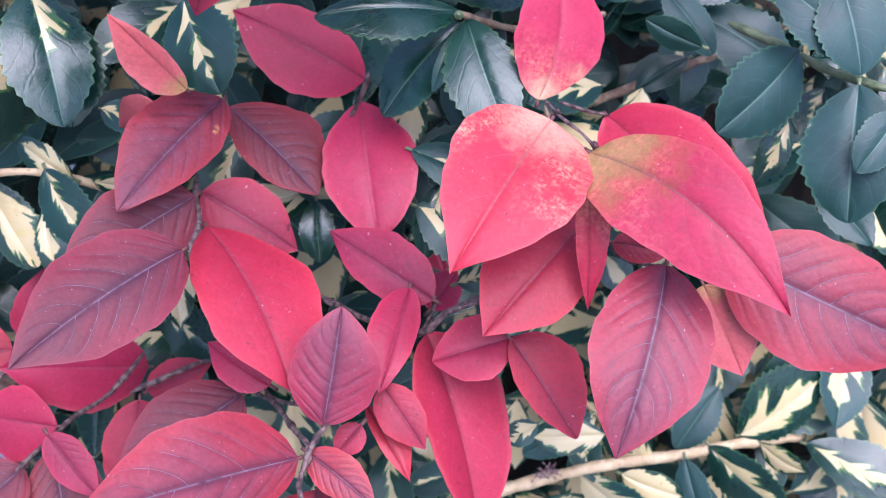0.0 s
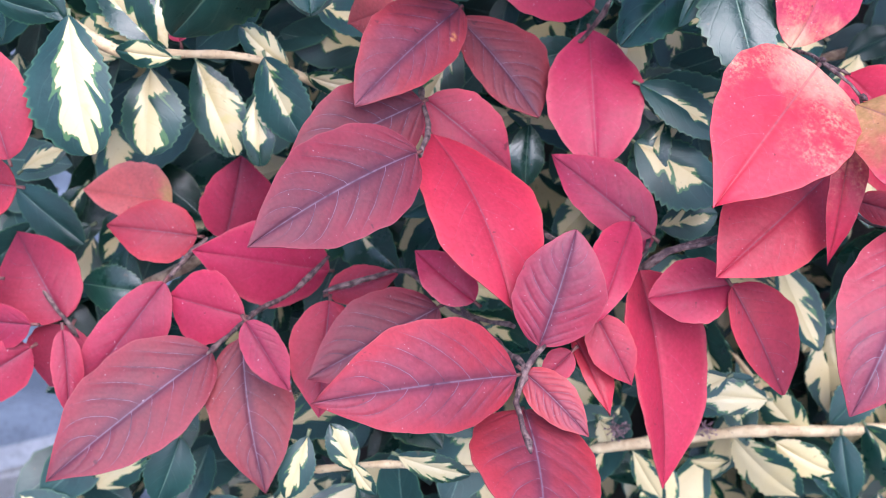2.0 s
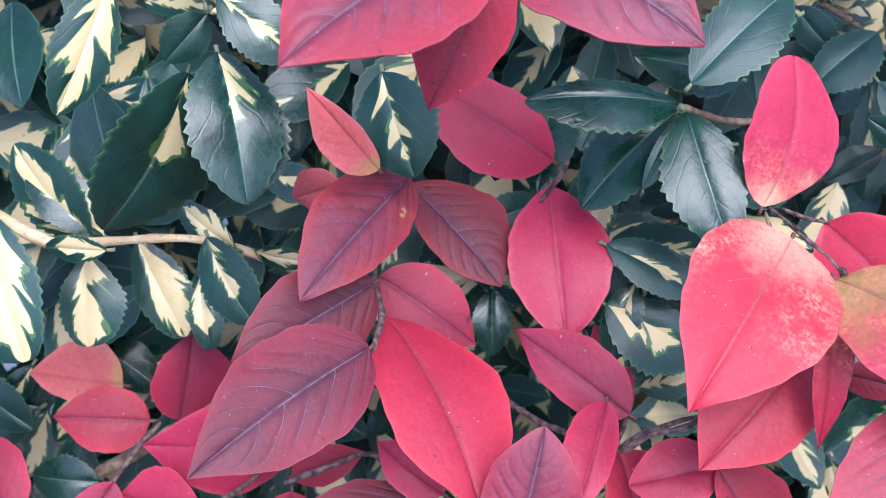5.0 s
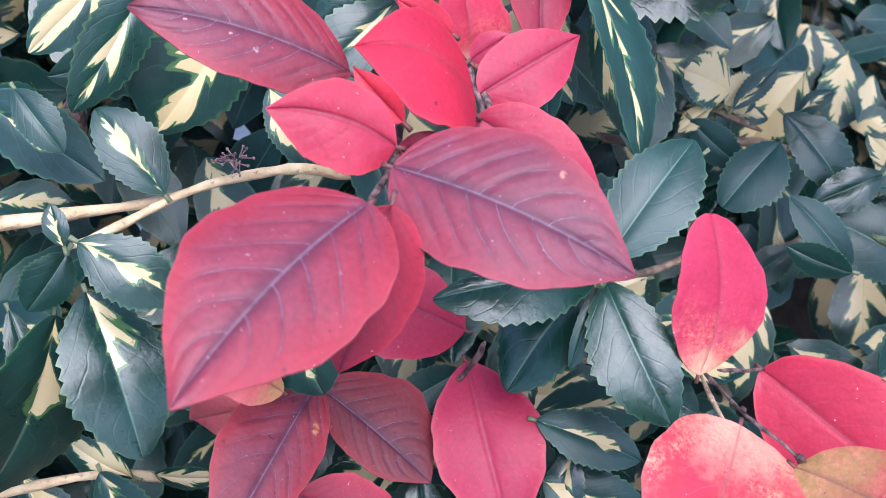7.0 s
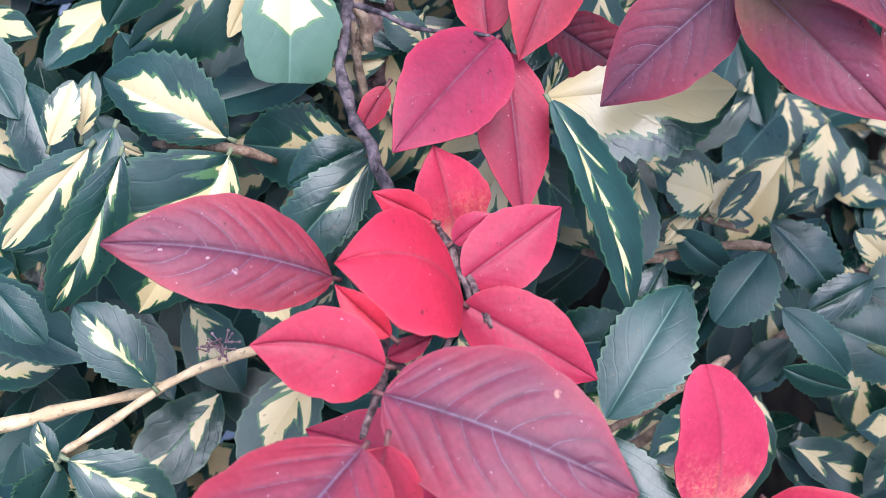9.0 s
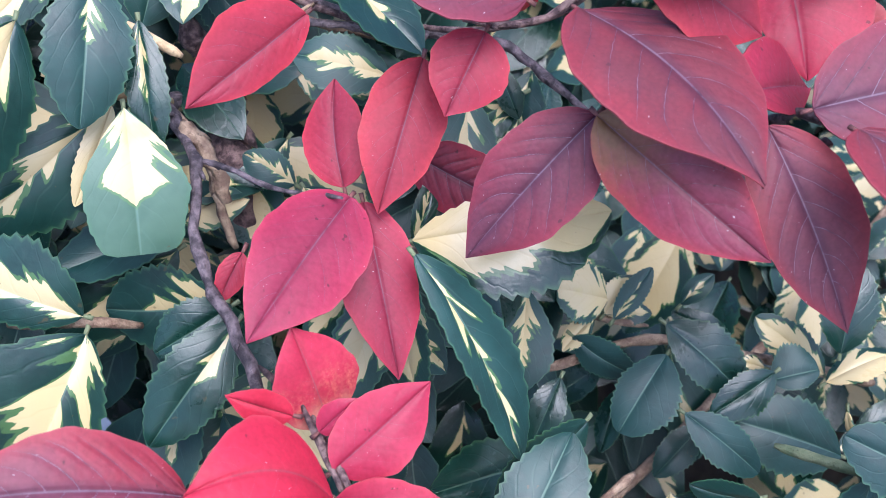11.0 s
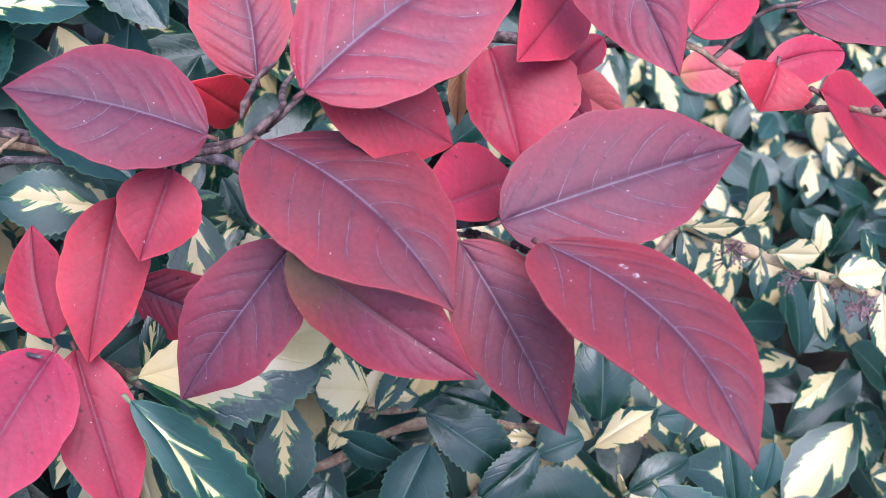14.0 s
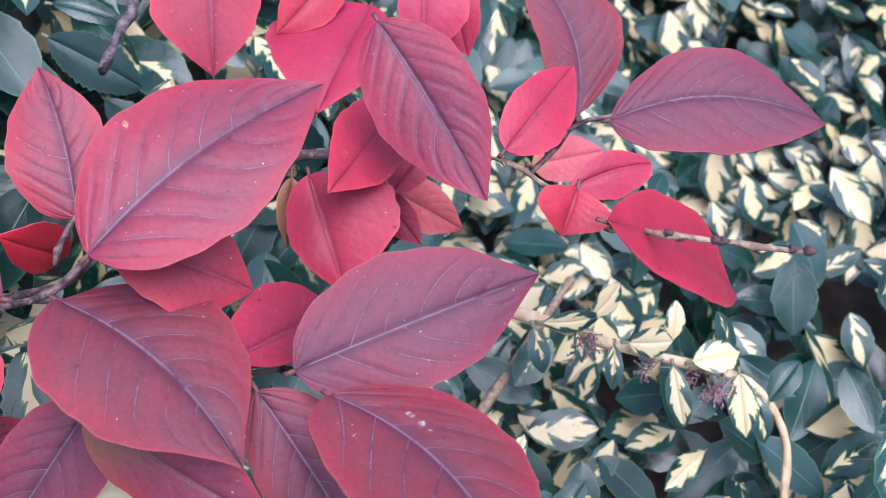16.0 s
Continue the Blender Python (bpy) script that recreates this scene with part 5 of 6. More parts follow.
green_leaf(cream_stem, (-0.0661, 0.3755, 1.1925), (-0.0921, 0.3866, 1.2070), 0.0198, (0.14, -0.97, 0.21), "c", cream=(0.26, 0.42, 0.78), sickle=0.000, lop=0.29)
green_leaf(cream_stem, (-0.0376, 0.3844, 1.1809), (-0.0638, 0.3917, 1.1824), 0.0222, (0.13, -0.98, 0.15), "c", sickle=0.000, lop=0.02, cream=(-0.15, 0.45, 0.5))
green_leaf(cream_stem, (-0.0342, 0.3696, 1.1850), (-0.0593, 0.3587, 1.1662), 0.0164, (-0.13, -0.88, 0.46), "s", sickle=0.000, lop=0.03, cream=(0.22, -0.45, 0.42))
green_leaf(top_stem, (-0.0460, 0.3923, 1.2308), (-0.0502, 0.3760, 1.2039), 0.0225, (0.13, -0.98, 0.14), "w", peak=.60, point=.18, sickle=0.000, lop=-0.03, cream=(0.88, 0.80, 0.46))
green_leaf(top_stem, (-0.0617, 0.3955, 1.2535), (-0.0868, 0.3776, 1.2226), 0.0206, (0.32, -0.95, 0.05), "c", cream=(0.09, 0.64, 0.55))
green_leaf(cream_stem, (-0.0903, 0.3730, 1.2002), (-0.1013, 0.3615, 1.1811), 0.0129, (0.19, -0.95, 0.23), "c", cream=(0.14, 0.09, 0.90))
green_leaf(mid_stem, (0.0058, 0.3549, 1.2009), (0.0181, 0.3342, 1.1564), 0.0159, (0.57, -0.69, 0.44), "s", sickle=0.000, lop=-0.25, cream=(0.04, 0.09, 0.95))
green_leaf(mid_stem, (0.0077, 0.3720, 1.1932), (0.0527, 0.3675, 1.1908), 0.0238, (-0.05, -0.80, 0.60), "k", cream=(1.2, 0.55, 0.95), sickle=0.000, lop=0.35)
green_leaf(mid_stem, (0.0055, 0.3743, 1.1847), (0.0012, 0.3577, 1.1574), 0.0155, (-0.06, -0.85, 0.53), "k")
green_leaf(mid_stem, (0.0037, 0.3779, 1.1841), (-0.0194, 0.3627, 1.1564), 0.0147, (-0.40, -0.62, 0.67), "k")
green_leaf(mid_stem, (0.0090, 0.3803, 1.1870), (0.0171, 0.3877, 1.1992), 0.0057, (-0.05, -0.84, 0.54), "s")
green_leaf(mid_stem, (0.0111, 0.3834, 1.1844), (0.0262, 0.3880, 1.1921), 0.0070, (-0.04, -0.82, 0.57), "c")
green_leaf(mid_stem, (0.0438, 0.4090, 1.1962), (0.0416, 0.4162, 1.2079), 0.0068, (-0.16, -0.86, 0.49), "g")
green_leaf(mid_stem, (0.0129, 0.4023, 1.2190), (-0.0077, 0.4078, 1.2275), 0.0147, (0.04, -0.80, 0.60), "s")
green_leaf(mid_stem, (0.0471, 0.4138, 1.2002), (0.0218, 0.4110, 1.1953), 0.0150, (0.03, -0.92, 0.39), "s")
green_leaf(top_stem, (-0.0128, 0.4254, 1.1972), (-0.0268, 0.4203, 1.1886), 0.0089, (0.03, -0.91, 0.41), "s")
green_leaf(yellow_stem, (-0.0178, 0.4247, 1.2587), (-0.0102, 0.4137, 1.2419), 0.0159, (-0.19, -0.90, 0.40), "g")
green_leaf(top_stem, (0.0026, 0.4504, 1.2249), (0.0188, 0.4501, 1.2246), 0.0084, (-0.01, -0.92, 0.39), "g")
green_leaf(yellow_stem, (-0.0228, 0.4291, 1.2415), (-0.0133, 0.4206, 1.2277), 0.0098, (-0.01, -0.91, 0.42), "g")
green_leaf(cream_stem, (-0.0348, 0.3766, 1.1849), (-0.0540, 0.3743, 1.1789), 0.0137, (-0.08, -0.92, 0.40), "g")
green_leaf(cream_stem, (-0.0407, 0.3726, 1.1735), (-0.0584, 0.3684, 1.1662), 0.0102, (-0.03, -0.93, 0.37), "g")
green_leaf(bottom_stem, (0.0590, 0.3955, 1.1446), (0.0461, 0.3972, 1.1510), 0.0161, (0.09, -0.79, 0.61), "k", point=.4, sickle=0.000, lop=0.00, cream=(0.84, 0.84, 0.90))
green_leaf(bottom_stem, (0.0573, 0.3941, 1.1412), (0.0680, 0.3980, 1.1477), 0.0092, (-0.08, -0.62, 0.78), "k")
green_leaf(bottom_stem, (0.0541, 0.3940, 1.1410), (0.0438, 0.3906, 1.1353), 0.0064, (-0.07, -0.62, 0.78), "k")
green_leaf(bottom_stem, (0.0584, 0.3899, 1.1420), (0.0717, 0.3954, 1.1512), 0.0068, (-0.09, -0.62, 0.78), "s")
green_leaf(down_stem, (0.0472, 0.3913, 1.1386), (0.0603, 0.3844, 1.1269), 0.0110, (0.02, -0.73, 0.68), "g", point=.5)
green_leaf(down_stem, (0.0671, 0.3755, 1.1381), (0.0503, 0.3674, 1.1242), 0.0167, (-0.13, -0.53, 0.84), "g", point=.5, sickle=0.000, lop=-0.19)
green_leaf(down_stem, (0.0394, 0.3780, 1.1375), (0.0283, 0.3706, 1.1252), 0.0095, (-0.10, -0.65, 0.76), "g")
green_leaf(bottom_stem, (0.0690, 0.3797, 1.1445), (0.0843, 0.3676, 1.1255), 0.0154, (0.04, -0.79, 0.62), "g", point=.5, sickle=0.000, lop=-0.14)
green_leaf(sky_stem, (0.0919, 0.3651, 1.1321), (0.0733, 0.3620, 1.1268), 0.0112, (-0.12, -0.82, 0.56), "g", point=.5, sickle=0.000, lop=-0.08)
green_leaf(down_stem, (0.0925, 0.3686, 1.1264), (0.1055, 0.3676, 1.1266), 0.0123, (-0.14, -0.67, 0.73), "g", point=.5, sickle=0.000, lop=-0.35)
green_leaf(down_stem, (0.1098, 0.3649, 1.1326), (0.1187, 0.3770, 1.1524), 0.0156, (-0.21, -0.56, 0.80), "g")
green_leaf(down_stem, (0.1081, 0.3590, 1.1026), (0.0793, 0.3678, 1.1186), 0.0205, (0.07, -0.79, 0.61), "g", point=.5)
green_leaf(sky_stem, (0.1150, 0.3200, 1.1265), (0.0910, 0.3287, 1.1426), 0.0174, (0.18, -0.88, 0.45), "g", point=.5)
green_leaf(sky_stem, (0.1331, 0.3395, 1.1063), (0.1395, 0.3539, 1.1301), 0.0074, (-0.34, -0.70, 0.63), "g", sickle=0.000, lop=0.30)
green_leaf(down_stem, (0.1092, 0.3706, 1.1188), (0.1294, 0.3719, 1.1214), 0.0101, (-0.04, -0.66, 0.75), "k")
green_leaf(down_stem, (0.1296, 0.3734, 1.1169), (0.1422, 0.3719, 1.1134), 0.0107, (0.07, -0.79, 0.61), "g", sickle=0.000, lop=-0.02)
green_leaf(down_stem, (0.1337, 0.3672, 1.1099), (0.1511, 0.3721, 1.1181), 0.0080, (-0.14, -0.59, 0.79), "s")
green_leaf(down_stem, (0.1137, 0.3612, 1.1075), (0.1325, 0.3621, 1.1089), 0.0103, (-0.01, -0.66, 0.75), "g")
green_leaf(bottom_stem, (0.0793, 0.3957, 1.1364), (0.0902, 0.3985, 1.1413), 0.0064, (-0.06, -0.53, 0.84), "s")
green_leaf(down_stem, (0.1337, 0.3880, 1.1189), (0.1430, 0.3916, 1.1250), 0.0061, (-0.18, -0.64, 0.75), "k")
green_leaf(whorl_stem, (0.0667, 0.3631, 1.1286), (0.0815, 0.3525, 1.1120), 0.0117, (-0.09, -0.96, 0.27), "g", point=.5)
green_leaf(down_stem, (0.0271, 0.3822, 1.1404), (0.0232, 0.3884, 1.1505), 0.0065, (-0.01, -0.74, 0.68), "g")
green_leaf(down_stem, (0.1598, 0.3631, 1.0996), (0.1526, 0.3586, 1.0883), 0.0091, (-0.24, -0.72, 0.65), "g", sickle=0.000, lop=0.15)
green_leaf(down_stem, (0.1115, 0.3758, 1.1165), (0.0969, 0.3867, 1.1330), 0.0113, (-0.11, -0.92, 0.38), "k", point=.5)
green_leaf(right_stem, (0.1584, 0.3985, 1.1539), (0.1744, 0.3958, 1.1496), 0.0065, (0.01, -0.64, 0.76), "k")
green_leaf(right_stem, (0.1717, 0.3960, 1.1501), (0.1837, 0.3989, 1.1549), 0.0071, (-0.05, -0.52, 0.85), "k")
green_leaf(right_stem, (0.1551, 0.3985, 1.1538), (0.1527, 0.3919, 1.1429), 0.0062, (-0.17, -0.65, 0.74), "s")
green_leaf(right_stem, (0.1753, 0.3916, 1.1409), (0.1698, 0.3858, 1.1313), 0.0052, (-0.19, -0.57, 0.80), "s")
green_leaf(right_stem, (0.1786, 0.3889, 1.1420), (0.1909, 0.3860, 1.1379), 0.0090, (0.00, -0.64, 0.77), "k")
green_leaf(right_stem, (0.1942, 0.3822, 1.1311), (0.2088, 0.3799, 1.1284), 0.0098, (-0.00, -0.58, 0.81), "k")
green_leaf(right_stem, (0.1918, 0.3891, 1.1351), (0.1982, 0.3944, 1.1438), 0.0060, (-0.20, -0.51, 0.84), "k")
green_leaf(right_stem, (0.1889, 0.3842, 1.1309), (0.1849, 0.3750, 1.1158), 0.0072, (-0.21, -0.62, 0.75), "k")
green_leaf(right_stem, (0.2067, 0.3785, 1.1219), (0.2012, 0.3693, 1.1067), 0.0085, (-0.25, -0.58, 0.78), "k")
green_leaf(right_stem, (0.2098, 0.3758, 1.1137), (0.2066, 0.3686, 1.1017), 0.0067, (-0.24, -0.61, 0.76), "s")
green_leaf(right_stem, (0.2140, 0.3754, 1.1093), (0.2277, 0.3788, 1.1149), 0.0088, (-0.10, -0.40, 0.91), "g")
green_leaf(right_stem, (0.2069, 0.3839, 1.1228), (0.2095, 0.3915, 1.1356), 0.0091, (-0.23, -0.64, 0.74), "s")
green_leaf(right_stem, (0.1663, 0.3958, 1.1476), (0.1647, 0.3916, 1.1408), 0.0033, (-0.18, -0.63, 0.75), "c")
green_leaf(hang_stem, (-0.1610, 0.3051, 1.1020), (-0.1494, 0.2845, 1.0728), 0.0235, (0.05, -1.00, 0.08), "c", peak=.55, point=.42, sickle=0.000, lop=0.22, cream=(0.59, 0.34, 1.10))
green_leaf(hang_stem, (-0.1448, 0.3234, 1.0804), (-0.1428, 0.3101, 1.0595), 0.0176, (0.11, -0.93, 0.35), "c", peak=.55, point=.42, sickle=0.000, lop=-0.18, cream=(0.49, 0.44, 0.95))
green_leaf(hang_stem, (-0.1345, 0.3352, 1.0790), (-0.1192, 0.3221, 1.0564), 0.0157, (0.09, -0.93, 0.34), "c", peak=.55, point=.42, sickle=0.000, lop=-0.07, cream=(0.54, 0.34, 1.00))
green_leaf(hang_stem, (-0.1333, 0.3049, 1.0936), (-0.1487, 0.3051, 1.0937), 0.0077, (-0.01, -0.98, 0.19), "c")
green_leaf(hang_stem, (-0.1386, 0.3198, 1.0890), (-0.1588, 0.3279, 1.1024), 0.0146, (0.09, -0.90, 0.43), "c", peak=.55, point=.42)
green_leaf(hang_stem, (-0.1045, 0.3231, 1.0856), (-0.1201, 0.3289, 1.0946), 0.0092, (0.00, -0.93, 0.36), "c", peak=.55, point=.42)
green_leaf(hang_stem, (-0.1118, 0.3220, 1.0892), (-0.0970, 0.3100, 1.0700), 0.0164, (0.08, -0.92, 0.39), "s")
green_leaf(hang_stem, (-0.1142, 0.3234, 1.0762), (-0.1103, 0.3129, 1.0592), 0.0094, (0.13, -0.92, 0.36), "c", peak=.55, point=.42)
green_leaf(hang_stem, (-0.1003, 0.3272, 1.0826), (-0.0848, 0.3261, 1.0811), 0.0071, (-0.02, -0.97, 0.24), "c")
green_leaf(hang_stem, (-0.1649, 0.3132, 1.0090), (-0.1448, 0.3117, 1.0100), 0.0144, (-0.10, -0.89, 0.45), "g")
green_leaf(hang_stem, (-0.1842, 0.3210, 1.0423), (-0.1714, 0.3251, 1.0493), 0.0079, (0.10, -0.98, 0.18), "c")
green_leaf(hang_stem, (-0.1849, 0.3107, 1.1027), (-0.1644, 0.3091, 1.0997), 0.0093, (0.01, -0.96, 0.30), "g")
green_leaf(left_stem, (-0.1361, 0.3353, 1.1528), (-0.1465, 0.3176, 1.1240), 0.0160, (0.31, -0.93, 0.22), "c")
green_leaf(left_two_stem, (-0.0649, 0.3569, 1.1704), (-0.0571, 0.3471, 1.1544), 0.0105, (-0.04, -0.95, 0.32), "c")
green_leaf(mid_stem, (0.0150, 0.3742, 1.1810), (0.0218, 0.3562, 1.1511), 0.0120, (-0.24, -0.86, 0.46), "c")
green_leaf(left_stem, (-0.1225, 0.3590, 1.1728), (-0.1125, 0.3510, 1.1600), 0.0098, (0.15, -0.89, 0.43), "g")
green_leaf(left_stem, (-0.1285, 0.3371, 1.1271), (-0.1226, 0.3258, 1.1090), 0.0077, (0.24, -0.89, 0.39), "g")
green_leaf(yellow_stem, (0.0710, 0.4796, 1.2587), (0.0858, 0.4736, 1.2489), 0.0071, (-0.11, -0.87, 0.47), "g")
green_leaf(yellow_stem, (0.0664, 0.4946, 1.2448), (0.0849, 0.4828, 1.2254), 0.0150, (-0.14, -0.85, 0.50), "g")
green_leaf(whorl_stem, (-0.0004, 0.3178, 1.0689), (-0.0122, 0.3314, 1.0910), 0.0119, (-0.07, -0.86, 0.50), "g")
green_leaf(whorl_stem, (0.0018, 0.3204, 1.0732), (0.0105, 0.3294, 1.0882), 0.0102, (-0.10, -0.82, 0.56), "s")
green_leaf(under_stem, (-0.0711, 0.2545, 1.0021), (-0.0791, 0.2605, 1.0122), 0.0088, (0.18, -0.89, 0.43), "c")
green_leaf(under_stem, (-0.0716, 0.2552, 1.0035), (-0.0643, 0.2512, 0.9971), 0.0055, (0.15, -0.87, 0.46), "c")
green_leaf(under_stem, (-0.0597, 0.2609, 1.0034), (-0.0391, 0.2594, 1.0013), 0.0083, (0.01, -0.86, 0.51), "c")
green_leaf(under_stem, (-0.0854, 0.2621, 1.0050), (-0.0892, 0.2527, 0.9895), 0.0096, (0.06, -0.95, 0.32), "s")
green_leaf(under_stem, (-0.1213, 0.2627, 0.9976), (-0.1260, 0.2542, 0.9801), 0.0141, (0.19, -0.96, 0.18), "g")
green_leaf(under_stem, (0.0282, 0.2820, 1.0295), (0.0186, 0.2792, 1.0254), 0.0076, (-0.05, -0.76, 0.65), "c")
green_leaf(hang_stem, (-0.1869, 0.3188, 1.1165), (-0.1633, 0.3089, 1.0988), 0.0128, (0.02, -0.95, 0.32), "s")
green_leaf(left_two_stem, (-0.0997, 0.3217, 1.1350), (-0.0970, 0.3063, 1.1100), 0.0218, (-0.01, -0.94, 0.33), "s")
green_leaf(hang_stem, (-0.1418, 0.3189, 1.0885), (-0.1641, 0.3319, 1.1077), 0.0194, (0.22, -0.81, 0.54), "c", cream=(0.44, 0.44, 0.90))
green_leaf(whorl_stem, (-0.0060, 0.3135, 1.0824), (0.0205, 0.3085, 1.0714), 0.0190, (0.11, -0.70, 0.71), "s", sickle=0.000, lop=0.26)
green_leaf(under_stem, (0.0056, 0.3108, 1.0581), (0.0214, 0.3142, 1.0627), 0.0108, (0.00, -0.82, 0.57), "s")
green_leaf(hang_stem, (-0.1911, 0.3129, 1.1059), (-0.1924, 0.3058, 1.0941), 0.0072, (0.39, -0.88, 0.26), "g")
green_leaf(yellow_stem, (-0.0455, 0.4040, 1.2578), (-0.0555, 0.3877, 1.2304), 0.0187, (0.21, -0.95, 0.25), "s", sickle=0.000, lop=-0.03, cream=(0.14, -0.16, 0.45))
green_leaf(yellow_stem, (-0.0389, 0.4068, 1.2435), (-0.0426, 0.3914, 1.2174), 0.0092, (0.04, -0.94, 0.33), "s", sickle=0.000, lop=-0.04, cream=(-0.16, 0.14, 0.55))
green_leaf(top_stem, (-0.0493, 0.4053, 1.2273), (-0.0863, 0.3960, 1.2089), 0.0210, (0.07, -0.98, 0.18), "c", sickle=0.000, lop=-0.29, cream=(0.19, 0.29, 0.85))
green_leaf(top_stem, (-0.0495, 0.4030, 1.2270), (-0.0628, 0.3928, 1.2100), 0.0070, (0.05, -0.96, 0.28), "k", sickle=0.000, lop=-0.00, cream=(1.2, 1.2, 1.3))
green_leaf(whorl_stem, (0.0362, 0.3448, 1.1521), (0.0119, 0.3393, 1.1428), 0.0170, (-0.06, -0.78, 0.62), "g")
green_leaf(lowrise_stem, (0.0537, 0.3372, 0.9865), (0.0339, 0.3328, 0.9787), 0.0101, (-0.08, -0.76, 0.64), "k", point=.5)
green_leaf(low_stem, (0.0722, 0.3284, 0.9749), (0.0559, 0.3344, 0.9869), 0.0141, (0.02, -0.95, 0.31), "c", point=.5)
green_leaf(low_stem, (0.0836, 0.3324, 0.9691), (0.0933, 0.3223, 0.9531), 0.0102, (-0.17, -0.98, -0.05), "g", point=.6)
green_leaf(lowside_stem, (0.0817, 0.3660, 0.9955), (0.0739, 0.3599, 0.9854), 0.0082, (-0.29, -0.84, 0.45), "k", point=.5)
green_leaf(lowside_stem, (0.0806, 0.3608, 0.9967), (0.0867, 0.3525, 0.9831), 0.0087, (-0.26, -0.94, 0.21), "k", point=.5)
green_leaf(lowrise_stem, (0.0558, 0.3440, 0.9788), (0.0649, 0.3370, 0.9666), 0.0085, (-0.11, -0.89, 0.44), "k")
green_leaf(lowrise_stem, (0.0377, 0.3603, 0.9856), (0.0498, 0.3583, 0.9824), 0.0067, (-0.00, -0.85, 0.53), "k")
green_leaf(low_stem, (-0.0343, 0.3202, 0.9573), (-0.0450, 0.3103, 0.9402), 0.0135, (-0.09, -0.99, 0.04), "k", point=.5)
green_leaf(low_stem, (0.0380, 0.3301, 0.9553), (0.0515, 0.3310, 0.9569), 0.0074, (-0.03, -0.95, 0.32), "k")
green_leaf(low_stem, (0.0157, 0.3189, 0.9655), (0.0282, 0.3109, 0.9522), 0.0087, (-0.01, -0.98, 0.21), "k")
green_leaf(lowrise_stem, (0.0582, 0.3509, 0.9703), (0.0766, 0.3483, 0.9666), 0.0092, (-0.01, -0.83, 0.56), "g")
green_leaf(low_stem, (0.1012, 0.3396, 0.9719), (0.0909, 0.3349, 0.9640), 0.0070, (-0.21, -0.97, 0.10), "g")
green_leaf(low_stem, (-0.0075, 0.3533, 0.9925), (0.0053, 0.3490, 0.9857), 0.0077, (-0.01, -0.98, 0.18), "s")
green_leaf(low_stem, (0.0051, 0.3352, 0.9631), (0.0115, 0.3294, 0.9537), 0.0066, (-0.03, -0.98, 0.21), "k")
green_leaf(hang_stem, (-0.1943, 0.3392, 1.0241), (-0.1703, 0.3312, 1.0112), 0.0146, (0.10, -0.87, 0.48), "g")
green_leaf(hang_stem, (-0.1705, 0.3384, 1.0135), (-0.1878, 0.3325, 1.0035), 0.0108, (0.06, -0.97, 0.23), "g")
green_leaf(hang_stem, (-0.1754, 0.3492, 1.0215), (-0.1850, 0.3418, 1.0092), 0.0090, (0.21, -0.96, 0.18), "s")
green_leaf(hang_stem, (-0.1974, 0.3380, 1.0029), (-0.1758, 0.3350, 0.9982), 0.0116, (0.03, -0.87, 0.49), "g")
green_leaf(hang_stem, (-0.1873, 0.3336, 1.0150), (-0.2036, 0.3245, 0.9997), 0.0126, (0.16, -0.97, 0.17), "g")
green_leaf(down_stem, (0.0920, 0.3918, 1.1230), (0.0777, 0.3982, 1.1325), 0.0077, (0.02, -0.60, 0.80), "g", point=.5)
green_leaf(down_stem, (0.0611, 0.3928, 1.1159), (0.0498, 0.3843, 1.1020), 0.0090, (-0.13, -0.56, 0.82), "g")
green_leaf(down_stem, (0.0826, 0.3913, 1.0947), (0.0655, 0.3858, 1.0855), 0.0105, (-0.14, -0.64, 0.75), "g")
green_leaf(bottom_stem, (0.0576, 0.3975, 1.1398), (0.0676, 0.3979, 1.1393), 0.0072, (0.04, -0.60, 0.80), "k")
green_leaf(down_stem, (0.1330, 0.3680, 1.1056), (0.1161, 0.3666, 1.1024), 0.0075, (-0.07, -0.62, 0.78), "g")
green_leaf(down_stem, (0.0955, 0.3786, 1.1220), (0.0888, 0.3802, 1.1254), 0.0050, (0.08, -0.85, 0.53), "k")
green_leaf(bottom_stem, (0.0592, 0.3992, 1.1363), (0.0718, 0.3979, 1.1341), 0.0072, (0.01, -0.68, 0.74), "c")
green_leaf(bottom_stem, (0.0565, 0.4101, 1.1452), (0.0668, 0.4040, 1.1335), 0.0115, (-0.02, -0.89, 0.45), "g", point=.5)
green_leaf(down_stem, (0.1130, 0.3658, 1.1109), (0.1132, 0.3616, 1.1041), 0.0032, (-0.25, -0.86, 0.44), "k")
green_leaf(down_stem, (0.1358, 0.3860, 1.1209), (0.1291, 0.3894, 1.1275), 0.0064, (-0.08, -0.98, 0.16), "w")
green_leaf(yellow_stem, (-0.0396, 0.4222, 1.2360), (-0.0262, 0.4366, 1.2590), 0.0183, (0.23, -0.95, 0.23), "g", point=.5)
green_leaf(yellow_stem, (-0.0212, 0.4320, 1.2431), (-0.0086, 0.4277, 1.2382), 0.0111, (-0.07, -0.89, 0.45), "g", point=.6)
green_leaf(yellow_stem, (-0.0231, 0.4413, 1.2397), (-0.0167, 0.4307, 1.2236), 0.0135, (0.00, -0.89, 0.45), "g", point=.5)
green_leaf(top_stem, (-0.0072, 0.4307, 1.2152), (0.0142, 0.4252, 1.2071), 0.0198, (-0.02, -0.87, 0.49), "c", point=.5)
green_leaf(mid_stem, (0.0237, 0.4438, 1.2221), (0.0022, 0.4470, 1.2270), 0.0135, (-0.06, -0.93, 0.37), "g", point=.5)
